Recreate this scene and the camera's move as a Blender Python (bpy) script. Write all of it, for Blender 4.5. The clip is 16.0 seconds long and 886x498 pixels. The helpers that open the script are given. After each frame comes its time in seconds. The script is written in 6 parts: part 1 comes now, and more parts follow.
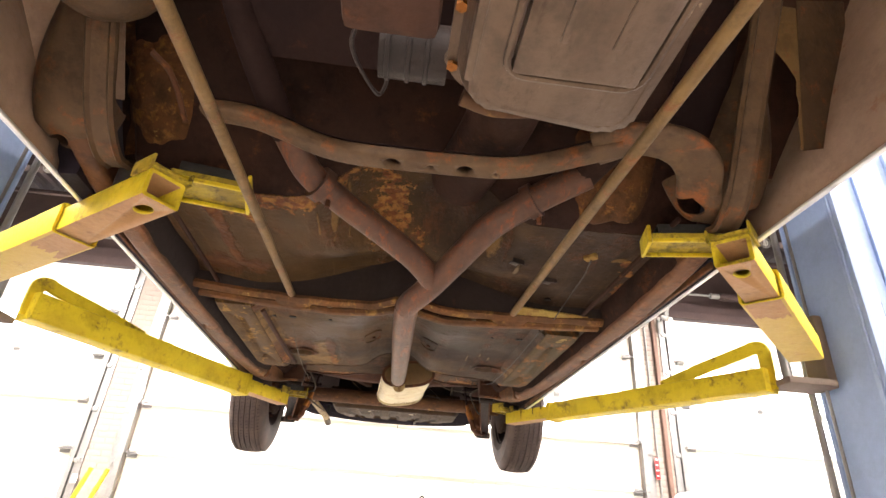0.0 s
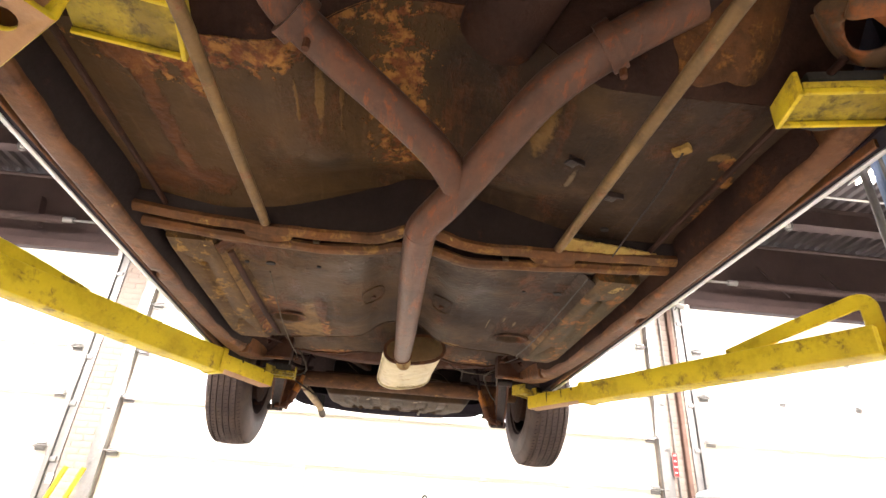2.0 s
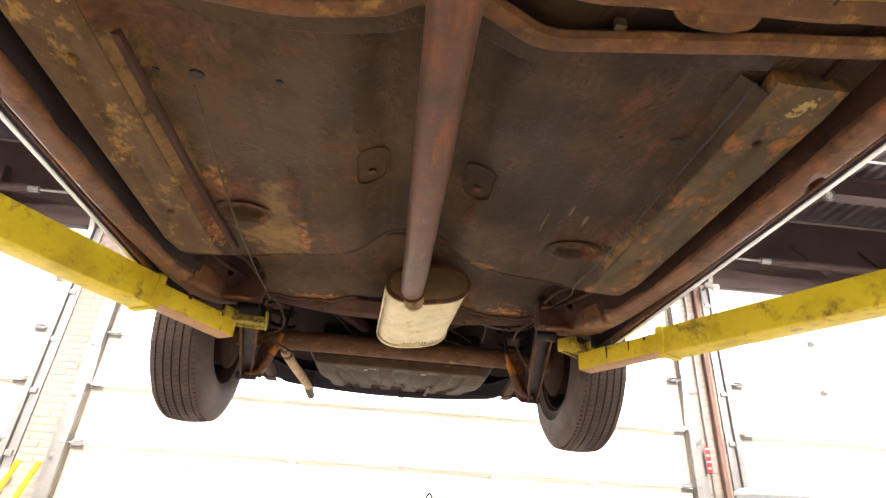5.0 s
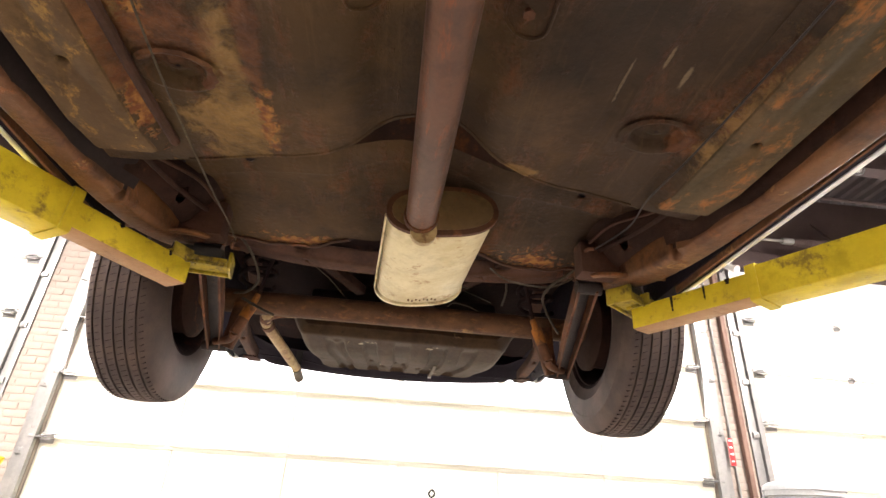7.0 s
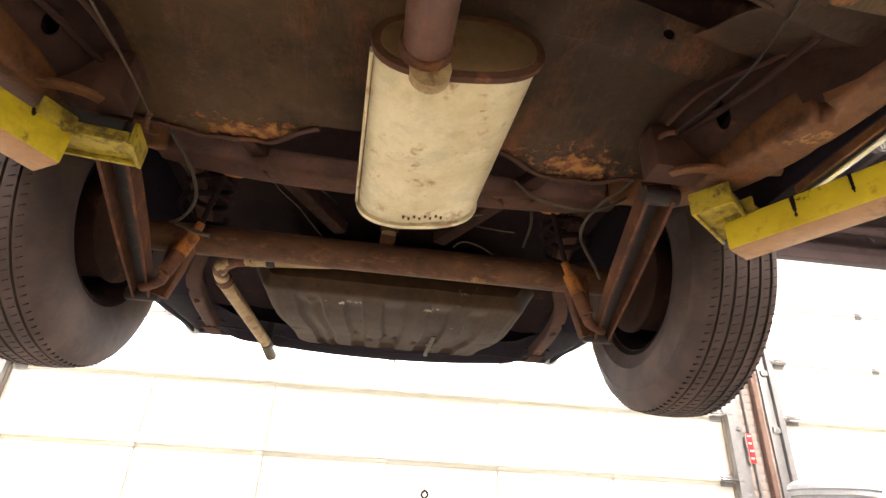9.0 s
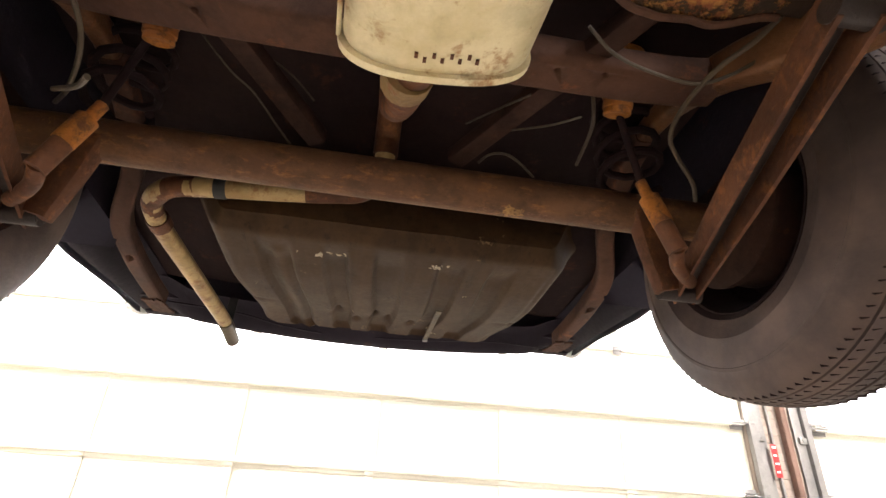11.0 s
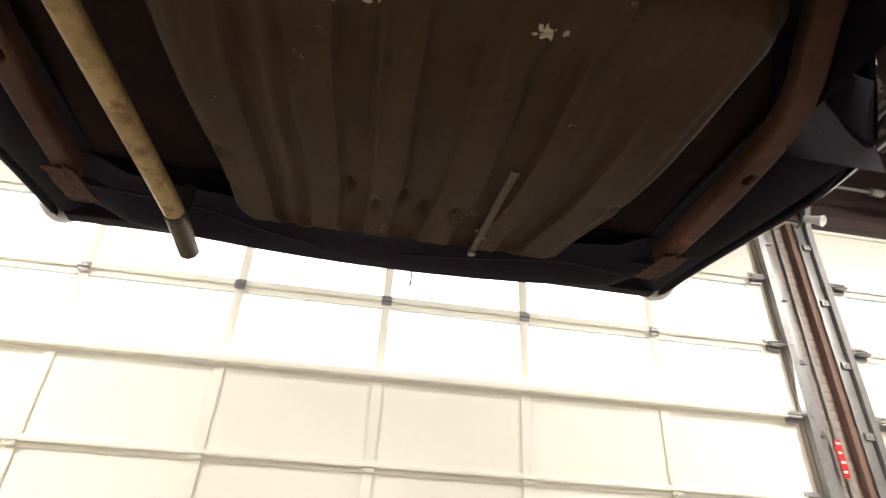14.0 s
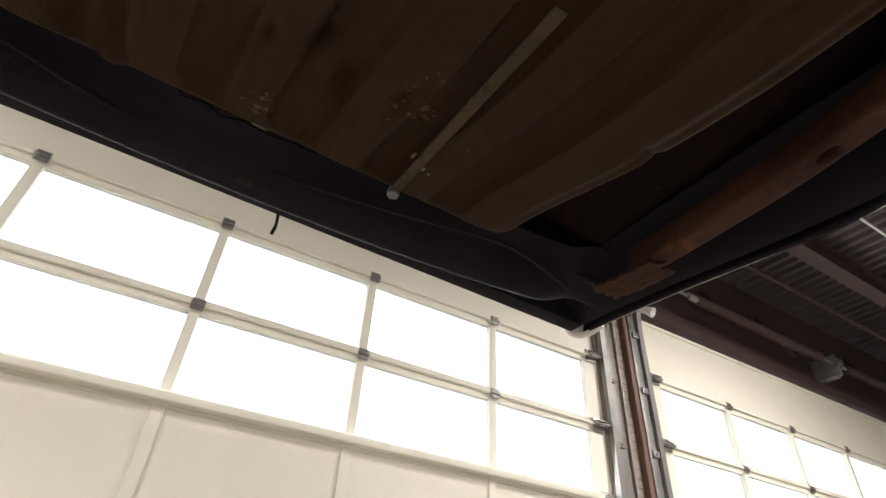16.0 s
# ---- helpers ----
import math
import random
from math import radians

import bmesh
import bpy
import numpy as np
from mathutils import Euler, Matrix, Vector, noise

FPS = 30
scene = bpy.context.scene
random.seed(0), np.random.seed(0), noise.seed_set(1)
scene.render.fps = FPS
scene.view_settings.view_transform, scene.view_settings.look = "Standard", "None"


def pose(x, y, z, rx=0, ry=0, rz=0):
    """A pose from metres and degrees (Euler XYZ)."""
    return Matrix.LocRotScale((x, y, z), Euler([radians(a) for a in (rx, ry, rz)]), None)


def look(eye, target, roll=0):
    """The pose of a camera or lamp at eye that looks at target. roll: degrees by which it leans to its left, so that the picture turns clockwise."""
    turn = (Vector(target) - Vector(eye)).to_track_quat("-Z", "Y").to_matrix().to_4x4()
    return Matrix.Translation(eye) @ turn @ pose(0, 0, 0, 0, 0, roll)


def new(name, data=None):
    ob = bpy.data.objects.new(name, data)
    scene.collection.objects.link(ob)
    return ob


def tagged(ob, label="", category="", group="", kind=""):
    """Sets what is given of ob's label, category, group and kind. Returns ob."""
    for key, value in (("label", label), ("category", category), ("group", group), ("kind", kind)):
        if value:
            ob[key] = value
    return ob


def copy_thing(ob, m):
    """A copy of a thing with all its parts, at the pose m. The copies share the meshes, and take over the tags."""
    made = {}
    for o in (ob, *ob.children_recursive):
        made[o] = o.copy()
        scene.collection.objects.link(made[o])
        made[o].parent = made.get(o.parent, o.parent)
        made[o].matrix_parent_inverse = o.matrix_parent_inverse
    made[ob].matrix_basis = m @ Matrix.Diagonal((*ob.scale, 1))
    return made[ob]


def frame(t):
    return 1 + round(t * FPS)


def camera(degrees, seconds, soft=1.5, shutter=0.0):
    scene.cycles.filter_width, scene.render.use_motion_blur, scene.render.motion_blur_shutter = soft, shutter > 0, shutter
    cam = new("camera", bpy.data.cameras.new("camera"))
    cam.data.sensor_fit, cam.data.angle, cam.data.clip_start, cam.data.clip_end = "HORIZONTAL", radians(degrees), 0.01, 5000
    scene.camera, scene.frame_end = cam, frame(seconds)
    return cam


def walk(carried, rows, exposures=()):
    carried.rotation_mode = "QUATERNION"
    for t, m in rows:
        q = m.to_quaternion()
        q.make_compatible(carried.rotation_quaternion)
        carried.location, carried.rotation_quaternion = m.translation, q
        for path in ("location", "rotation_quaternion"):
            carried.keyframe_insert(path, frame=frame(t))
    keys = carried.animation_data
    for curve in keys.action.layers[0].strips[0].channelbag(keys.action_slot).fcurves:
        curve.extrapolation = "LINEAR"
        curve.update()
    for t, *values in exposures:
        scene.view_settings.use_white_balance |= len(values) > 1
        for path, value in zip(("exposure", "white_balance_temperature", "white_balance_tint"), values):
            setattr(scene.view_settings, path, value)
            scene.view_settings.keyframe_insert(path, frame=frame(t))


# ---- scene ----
cam = camera(78.7, 16.0)
PATH = [
    (0, (0.0, 0.005, 0.58), (0.106, 1.784, 1.487), 4.1),
    (0.5, (0.009, 0.111, 0.571), (0.12, 1.889, 1.48), 4.0),
    (1, (0.006, 0.218, 0.581), (0.117, 1.995, 1.491), 4.0),
    (1.5, (0.006, 0.331, 0.579), (0.119, 2.109, 1.487), 3.9),
    (2, (-0.018, 0.463, 0.582), (0.096, 2.24, 1.492), 3.8),
    (2.5, (-0.039, 0.562, 0.589), (0.08, 2.339, 1.5), 3.9),
    (3, (-0.043, 0.665, 0.579), (0.081, 2.442, 1.489), 3.8),
    (3.5, (-0.029, 0.806, 0.573), (0.097, 2.582, 1.483), 3.7),
    (4, (-0.033, 0.914, 0.577), (0.092, 2.69, 1.488), 3.7),
    (4.2, (-0.036, 0.963, 0.567), (0.081, 2.736, 1.485), 3.8),
    (6.5, (-0.025, 1.499, 0.592), (0.106, 3.275, 1.503), 3.5),
    (7, (-0.041, 1.605, 0.588), (0.091, 3.381, 1.497), 3.4),
    (7.5, (-0.068, 1.725, 0.584), (0.067, 3.502, 1.494), 3.4),
    (8, (-0.071, 1.821, 0.598), (0.074, 3.597, 1.506), 3.4),
    (8.5, (-0.055, 1.952, 0.586), (0.105, 3.726, 1.498), 3.3),
    (9, (-0.029, 2.099, 0.597), (0.137, 3.868, 1.515), 3.2),
    (9.2, (-0.027, 2.146, 0.603), (0.143, 3.911, 1.528), 2.9),
    (11.5, (-0.034, 2.696, 0.636), (0.173, 4.431, 1.608), 3.3),
    (12, (-0.04, 2.803, 0.63), (0.157, 4.533, 1.616), 3.5),
    (12.5, (-0.09, 2.935, 0.628), (0.114, 4.661, 1.618), 3.4),
    (13, (-0.13, 3.044, 0.628), (0.089, 4.766, 1.622), 3.3),
    (13.5, (-0.127, 3.143, 0.627), (0.102, 4.864, 1.62), 3.3),
    (14, (-0.092, 3.302, 0.619), (0.148, 5.019, 1.617), 3.3),
    (14.5, (-0.057, 3.444, 0.639), (0.193, 5.148, 1.655), 3.3),
    (15, (-0.076, 3.559, 0.658), (0.247, 5.23, 1.708), 3.4),
    (15.5, (-0.101, 3.689, 0.688), (0.469, 5.249, 1.803), 3.7),
    (16, (-0.09, 3.854, 0.714), (0.687, 5.255, 1.912), 3.9),
]
EXPOSURES = [(0.0, 1.38, 6600, 16.0), (4.0, 1.27, 6600, 16.0), (7.0, 1.08, 6600, 16.0), (9.0, 1.00, 6600, 16.0), (11.5, 0.95, 6600, 14.5), (12.5, 0.62, 6600, 13.0), (13.0, 0.42, 6600, 13.0), (14.5, -0.17, 6600, 13.0), (15.2, -0.40, 6600, 13.0), (16.0, -0.52, 6600, 13.0)]
walk(cam, [(t, look(eye, target, roll)) for t, eye, target, roll in PATH], EXPOSURES)

# ---- world and light ----
world = bpy.data.worlds.new("world")
scene.world = world
world.use_nodes = True
wn = world.node_tree
wn.nodes.clear()
sky = wn.nodes.new("ShaderNodeTexSky")
sky.sky_type, sky.sun_disc = "NISHITA", False
sky.sun_elevation, sky.sun_rotation = radians(32), radians(150)
sky.air_density, sky.dust_density = 1.0, 3.0
bg = wn.nodes.new("ShaderNodeBackground")
bg.inputs["Strength"].default_value = 0.15
wout = wn.nodes.new("ShaderNodeOutputWorld")
wn.links.new(sky.outputs[0], bg.inputs[0])
wn.links.new(bg.outputs[0], wout.inputs[0])

sun_data = bpy.data.lights.new("sun", "SUN")
sun_data.energy, sun_data.angle, sun_data.color = 1.2, radians(12), (1.0, 0.96, 0.9)
sun = new("sun", sun_data)
sun.matrix_world = look((0, 30, 20), (0, 0, 0))

WINDOW_WATTS, TUBE_WATTS = 110.0, 150.0


def area(name, eye, target, sx, sy, watts, color):
    d = bpy.data.lights.new(name, "AREA")
    d.shape, d.size, d.size_y, d.energy, d.color = "RECTANGLE", sx, sy, watts, color
    ob = new(name, d)
    ob.matrix_world = look(eye, target)
    return ob


# daylight entering through the glazed door sections
for wx, wsx in ((0.0, 6.0), (-6.47, 5.2), (6.47, 5.2)):
    area("daylight", (wx, 6.58, 2.13), (wx, 0.0, 0.9), wsx, 1.0, WINDOW_WATTS * wsx / 6.0, (0.93, 0.97, 1.0))
# the strip lights of the workshop
TUBES = [(-4.2, 3.6), (4.3, 3.9), (-4.2, 0.4), (4.2, 0.4), (-2.6, -3.2), (2.6, -3.2)]
for tx, ty in TUBES:
    area("strip_light_glow", (tx, ty, 3.70), (tx, ty, 0.0), 0.16, 1.2, TUBE_WATTS * (2.0 if ty < -1 else (3.0 if tx < 0 else 2.4) if ty > 3 else 1.9), (1.0, 0.96, 0.90))


# ---- materials ----
class Nodes:
    """A small builder for node materials."""

    def __init__(self, name):
        self.mat = bpy.data.materials.new(name)
        self.mat.use_nodes = True
        self.t = self.mat.node_tree
        self.t.nodes.clear()
        self.out = self.t.nodes.new("ShaderNodeOutputMaterial")
        self.bsdf = self.t.nodes.new("ShaderNodeBsdfPrincipled")
        self.link(self.bsdf.outputs[0], self.out.inputs[0])
        tc = self.t.nodes.new("ShaderNodeTexCoord")
        self.co = tc.outputs["Object"]

    def link(self, a, b):
        self.t.links.new(a, b)

    def stretch(self, sx, sy, sz):
        m = self.t.nodes.new("ShaderNodeMapping")
        m.inputs["Scale"].default_value = (sx, sy, sz)
        self.link(self.co, m.inputs["Vector"])
        return m.outputs[0]

    def noise(self, scale, detail=6.0, rough=0.6, co=None, warp=0.0):
        n = self.t.nodes.new("ShaderNodeTexNoise")
        n.inputs["Scale"].default_value, n.inputs["Detail"].default_value = scale, detail
        n.inputs["Roughness"].default_value, n.inputs["Distortion"].default_value = rough, warp
        self.link(co or self.co, n.inputs["Vector"])
        return n.outputs["Fac"]

    def ramp(self, fac, lo, hi):
        r = self.t.nodes.new("ShaderNodeMapRange")
        r.interpolation_type = "SMOOTHSTEP"
        r.inputs["From Min"].default_value, r.inputs["From Max"].default_value = lo, hi
        self.link(fac, r.inputs["Value"])
        return r.outputs[0]

    def mix(self, fac, a, b):
        m = self.t.nodes.new("ShaderNodeMix")
        m.data_type = "RGBA"
        for value, socket in ((fac, m.inputs[0]), (a, m.inputs[6]), (b, m.inputs[7])):
            if isinstance(value, (int, float)):
                socket.default_value = value
            elif isinstance(value, tuple):
                socket.default_value = (*value, 1.0)
            else:
                self.link(value, socket)
        return m.outputs[2]

    def math(self, op, a, b):
        m = self.t.nodes.new("ShaderNodeMath")
        m.operation = op
        for value, socket in ((a, m.inputs[0]), (b, m.inputs[1])):
            if isinstance(value, (int, float)):
                socket.default_value = value
            else:
                self.link(value, socket)
        return m.outputs[0]

    def finish(self, color, rough, metal=0.0, bump=None, strength=0.3, distance=0.004, coat=0.0, gloss=0.22):
        for value, key in ((color, "Base Color"), (rough, "Roughness"), (metal, "Metallic")):
            socket = self.bsdf.inputs[key]
            if isinstance(value, (int, float)):
                socket.default_value = value
            elif isinstance(value, tuple):
                socket.default_value = (*value, 1.0)
            else:
                self.link(value, socket)
        self.bsdf.inputs["Coat Weight"].default_value = coat
        self.bsdf.inputs["Specular IOR Level"].default_value = gloss
        if bump is not None:
            b = self.t.nodes.new("ShaderNodeBump")
            b.inputs["Strength"].default_value, b.inputs["Distance"].default_value = strength, distance
            self.link(bump, b.inputs["Height"])
            self.link(b.outputs[0], self.bsdf.inputs["Normal"])
        return self.mat


def worn(name, base, second, spots, amount=0.5, rough=0.75, metal=0.0, big=4.0, fine=60.0, flecks=None, bump=0.35, stretch=None, speckle=0.45, gloss=0.22, grime=0.0):
    """Painted or bare metal with soft patches of a second tone, spots of rust or dirt and fine grain."""
    n = Nodes(name)
    co = n.stretch(*stretch) if stretch else None
    patch = n.ramp(n.noise(big, 6, 0.65, co, 0.1), 0.38, 0.66)
    col = n.mix(patch, base, second)
    spot = n.ramp(n.math("ADD", n.noise(big * 2.3, 9, 0.72, co, 0.15), n.math("MULTIPLY", n.noise(fine, 3, 0.6), 0.18)), 0.78 - 0.34 * amount, 0.90 - 0.28 * amount)
    col = n.mix(spot, col, spots)
    if flecks:
        fl = n.ramp(n.math("ADD", n.noise(big * 1.4, 4, 0.5, None, 0.3), n.math("MULTIPLY", n.noise(fine * 1.5, 2, 0.5), 0.35)), 0.88, 0.93)
        col = n.mix(fl, col, flecks)
    if grime:
        blot = n.ramp(n.noise(big * 1.7 + 2.0, 9, 0.72, None, 0.1), 0.47, 0.66)
        col = n.mix(n.math("MULTIPLY", blot, grime), col, tuple(c * 0.28 for c in base))
        scuff = n.ramp(n.noise(big * 4.0 + 9.0, 9, 0.78, None, 0.2), 0.58, 0.74)
        col = n.mix(n.math("MULTIPLY", scuff, 0.45 * grime), col, tuple(min(1.0, c * 2.1 + 0.03) for c in second))
    grain = n.noise(fine, 4, 0.7)
    col = n.mix(n.math("MULTIPLY", grain, speckle), col, tuple(c * 0.55 for c in base))
    r = n.math("ADD", n.math("MULTIPLY", grain, 0.25), rough - 0.12)
    h = n.math("ADD", grain, n.math("MULTIPLY", spot, 0.6))
    return n.finish(col, r, metal, h, bump, gloss=gloss)


# undercoat darkened further, so that recess walls carry shade in their colour
PAN_DARK = worn("dark_undercoat_and_shade", (0.015, 0.0095, 0.0090), (0.023, 0.0145, 0.0120), (0.06, 0.0260, 0.0150), 0.35, 0.7, 0.0, 3.0, 60)
FRAME = worn("rusty_frame_steel", (0.105, 0.044, 0.018), (0.175, 0.076, 0.028), (0.24, 0.080, 0.020), 0.46, 0.50, 0.1, 6.0, 80, (0.32, 0.17, 0.06), grime=0.75)
SUBFRAME = worn("dusty_subframe_steel", (0.0800, 0.0470, 0.0260), (0.1180, 0.0700, 0.0350), (0.2205, 0.0713, 0.0204), 0.48, 0.62, 0.15, 5.0, 80, grime=0.65)
RUSTED = worn("rusted_steel", (0.074, 0.0290, 0.0140), (0.108, 0.0410, 0.0165), (0.2000, 0.0740, 0.0220), 0.55, 0.72, 0.1, 9.0, 110, grime=0.55)
FLANGE = worn("rust_streaked_flange", (0.088, 0.044, 0.021), (0.180, 0.072, 0.021), (0.31, 0.170, 0.042), 0.50, 0.75, 0.05, 7.0, 90, (0.38, 0.26, 0.08), grime=0.60)
TOE = worn("rusty_toe_board", (0.0480, 0.0205, 0.0125), (0.0720, 0.0300, 0.0155), (0.1500, 0.0500, 0.0170), 0.40, 0.8, 0.0, 4.0, 80, grime=0.60)
# darker toe board tone with rust; also carries the shade of recesses
TOE_DARK = worn("black_rust_and_recess_shade", (0.026, 0.0140, 0.0110), (0.040, 0.0190, 0.0130), (0.12, 0.0420, 0.0150), 0.36, 0.8, 0.0, 4.0, 80, None, 0.5, gloss=0.08, grime=0.60)
BLISTER = worn("blistered_rust", (0.070, 0.0300, 0.0115), (0.125, 0.0480, 0.0150), (0.26, 0.1150, 0.0260), 0.52, 0.85, 0.0, 11.0, 100, (0.36, 0.21, 0.05), 0.7, grime=0.75)
CRUST = worn("yellow_rust_crust", (0.33, 0.23, 0.060), (0.27, 0.16, 0.045), (0.20, 0.085, 0.028), 0.45, 0.85, 0.0, 16.0, 120, None, 0.7, grime=0.40)
ORANGE = worn("orange_rust", (0.34, 0.125, 0.020), (0.22, 0.075, 0.020), (0.075, 0.032, 0.018), 0.62, 0.8, 0.0, 16.0, 120, (0.42, 0.24, 0.05), grime=0.40)
PIPE = worn("exhaust_pipe_steel", (0.088, 0.0480, 0.0340), (0.122, 0.0540, 0.0310), (0.210, 0.0600, 0.0180), 0.52, 0.50, 0.2, 4.0, 90, None, 0.2, (6, 1, 6), grime=0.50)
MUFFLER = worn("aluminised_muffler", (0.64, 0.555, 0.345), (0.50, 0.410, 0.220), (0.27, 0.120, 0.036), 0.42, 0.42, 0.15, 8.0, 90, (0.30, 0.14, 0.045), 0.15, grime=0.28)
AXLE = worn("rusty_axle_steel", (0.080, 0.036, 0.017), (0.112, 0.052, 0.021), (0.20, 0.085, 0.025), 0.48, 0.66, 0.1, 8.0, 110, (0.30, 0.17, 0.05), 0.4, (1.0, 3.0, 2.0), grime=0.50)
BOX_WARM = worn("yellow_rusted_box_section", (0.100, 0.056, 0.021), (0.068, 0.037, 0.016), (0.33, 0.185, 0.042), 0.50, 0.8, 0.0, 8.0, 90, (0.46, 0.31, 0.09), 0.5, (1.4, 0.8, 1), grime=0.50)
BOX_DULL = worn("oily_box_section", (0.058, 0.040, 0.018), (0.098, 0.058, 0.024), (0.27, 0.105, 0.024), 0.52, 0.75, 0.0, 7.0, 90, (0.34, 0.24, 0.08), 0.4, (1.4, 0.8, 1), grime=0.50)
TAILPIPE = worn("aluminised_pipe", (0.36, 0.255, 0.115), (0.25, 0.160, 0.062), (0.17, 0.070, 0.024), 0.60, 0.5, 0.15, 11.0, 110, (0.12, 0.05, 0.02), 0.25, grime=0.50)
ROD = worn("greasy_rod_steel", (0.150, 0.0920, 0.0380), (0.195, 0.1180, 0.0440), (0.20, 0.0696, 0.0255), 0.45, 0.55, 0.2, 8.0, 90, grime=0.50)
TANK = worn("fuel_tank_steel", (0.033, 0.0180, 0.0088), (0.047, 0.0255, 0.0115), (0.020, 0.0118, 0.0075), 0.42, 0.6, 0.0, 4.0, 70, (0.13, 0.085, 0.040), 0.12, (5, 0.5, 5), 0.40, 0.08, grime=0.34)
STRAP = worn("dirty_strap_steel", (0.080, 0.057, 0.028), (0.050, 0.035, 0.019), (0.030, 0.020, 0.013), 0.66, 0.6, 0.1, 16.0, 90, (0.34, 0.27, 0.15))
ALLOY = worn("dirty_cast_pan", (0.140, 0.094, 0.064), (0.096, 0.062, 0.042), (0.075, 0.044, 0.028), 0.45, 0.38, 0.45, 5.0, 90, (0.30, 0.22, 0.14), 0.15, (3, 0.8, 1), grime=0.50)
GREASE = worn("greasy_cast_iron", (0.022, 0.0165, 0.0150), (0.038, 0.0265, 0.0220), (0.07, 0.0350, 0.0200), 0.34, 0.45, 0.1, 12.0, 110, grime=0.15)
FENDER = worn("dusty_brown_fender", (0.3600, 0.2450, 0.1750), (0.4400, 0.3000, 0.2100), (0.3120, 0.1250, 0.0501), 0.35, 0.6, 0.0, 4.0, 70, (0.5000, 0.3370, 0.1564), grime=0.30)
BODY = worn("dark_painted_body", (0.016, 0.012, 0.018), (0.012, 0.009, 0.013), (0.06, 0.028, 0.017), 0.25, 0.7, 0.0, 5.0, 60, None, 0.35, None, 0.45, 0.12)
CHROME = worn("bright_trim", (0.74, 0.74, 0.72), (0.68, 0.68, 0.66), (0.45, 0.40, 0.33), 0.1, 0.44, 0.7, 8.0, 60, None, 0.0, None, 0.05)
YELLOW = worn("chipped_yellow_paint", (0.63, 0.485, 0.022), (0.52, 0.385, 0.020), (0.13, 0.075, 0.028), 0.46, 0.45, 0.0, 6.0, 60, (0.07, 0.048, 0.026), 0.2, grime=0.40)
GREASY_YELLOW = worn("greasy_yellow_paint", (0.40, 0.300, 0.024), (0.20, 0.135, 0.025), (0.055, 0.034, 0.018), 0.62, 0.5, 0.0, 11.0, 80, (0.05, 0.032, 0.020), 0.3, grime=0.60)
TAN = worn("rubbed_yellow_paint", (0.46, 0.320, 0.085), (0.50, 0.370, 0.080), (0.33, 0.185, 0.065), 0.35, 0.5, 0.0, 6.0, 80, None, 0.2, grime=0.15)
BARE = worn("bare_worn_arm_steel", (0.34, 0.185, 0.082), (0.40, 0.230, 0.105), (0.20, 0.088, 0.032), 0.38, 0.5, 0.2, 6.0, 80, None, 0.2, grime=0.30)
BLUE = worn("blue_column_paint", (0.33, 0.44, 0.68), (0.37, 0.48, 0.71), (0.18, 0.17, 0.18), 0.18, 0.4, 0.0, 3.0, 50, None, 0.1, grime=0.12)
BLACK = worn("black_rubber", (0.020, 0.019, 0.018), (0.032, 0.030, 0.028), (0.05, 0.045, 0.04), 0.3, 0.7, 0.0, 8.0, 90, None, 0.15)
GALV = worn("galvanised_track", (0.30, 0.29, 0.28), (0.24, 0.235, 0.23), (0.16, 0.13, 0.11), 0.25, 0.45, 0.6, 6.0, 70, None, 0.1)
CREAM = worn("cream_door_paint", (0.80, 0.780, 0.685), (0.78, 0.755, 0.655), (0.66, 0.62, 0.51), 0.06, 0.5, 0.0, 1.2, 30, None, 0.02, None, 0.10)
BRICK = worn("painted_brick", (0.33, 0.274, 0.236), (0.29, 0.24, 0.205), (0.21, 0.155, 0.12), 0.30, 0.8, 0.0, 6.0, 90, None, 0.4)
MORTAR = worn("mortar", (0.335, 0.279, 0.240), (0.30, 0.247, 0.21), (0.23, 0.175, 0.14), 0.3, 0.9, 0.0, 6.0, 90)
JAMB_DULL = worn("dull_brown_steel", (0.20, 0.155, 0.125), (0.17, 0.13, 0.105), (0.16, 0.085, 0.05), 0.3, 0.6, 0.1, 5.0, 70)
JAMB = worn("oxide_red_steel", (0.190, 0.115, 0.088), (0.155, 0.092, 0.070), (0.20, 0.10, 0.06), 0.35, 0.6, 0.1, 5.0, 70, grime=0.3)
HEADER = worn("dark_header_steel", (0.072, 0.047, 0.044), (0.056, 0.038, 0.036), (0.10, 0.07, 0.06), 0.2, 0.7, 0.0, 3.0, 50)
DECK = worn("grey_roof_deck", (0.090, 0.073, 0.075), (0.074, 0.060, 0.063), (0.13, 0.10, 0.09), 0.15, 0.6, 0.1, 2.0, 40)
WALL = worn("painted_block_wall", (0.55, 0.51, 0.44), (0.50, 0.46, 0.39), (0.38, 0.34, 0.28), 0.2, 0.85, 0.0, 1.5, 50)
CONCRETE = worn("workshop_concrete", (0.30, 0.275, 0.245), (0.25, 0.225, 0.20), (0.16, 0.14, 0.12), 0.35, 0.75, 0.0, 1.2, 60)
GREYBIN = worn("grey_plastic", (0.36, 0.36, 0.36), (0.31, 0.31, 0.31), (0.22, 0.2, 0.19), 0.2, 0.55, 0.0, 6.0, 60, None, 0.1)
WHITE = worn("white_enamel", (0.80, 0.79, 0.76), (0.74, 0.72, 0.68), (0.5, 0.45, 0.38), 0.1, 0.45, 0.0, 5.0, 50, None, 0.05)
CHIPPED = worn("chipped_bare_metal", (0.34, 0.29, 0.21), (0.24, 0.19, 0.12), (0.14, 0.095, 0.055), 0.55, 0.5, 0.2, 30.0, 200, None, 0.1)
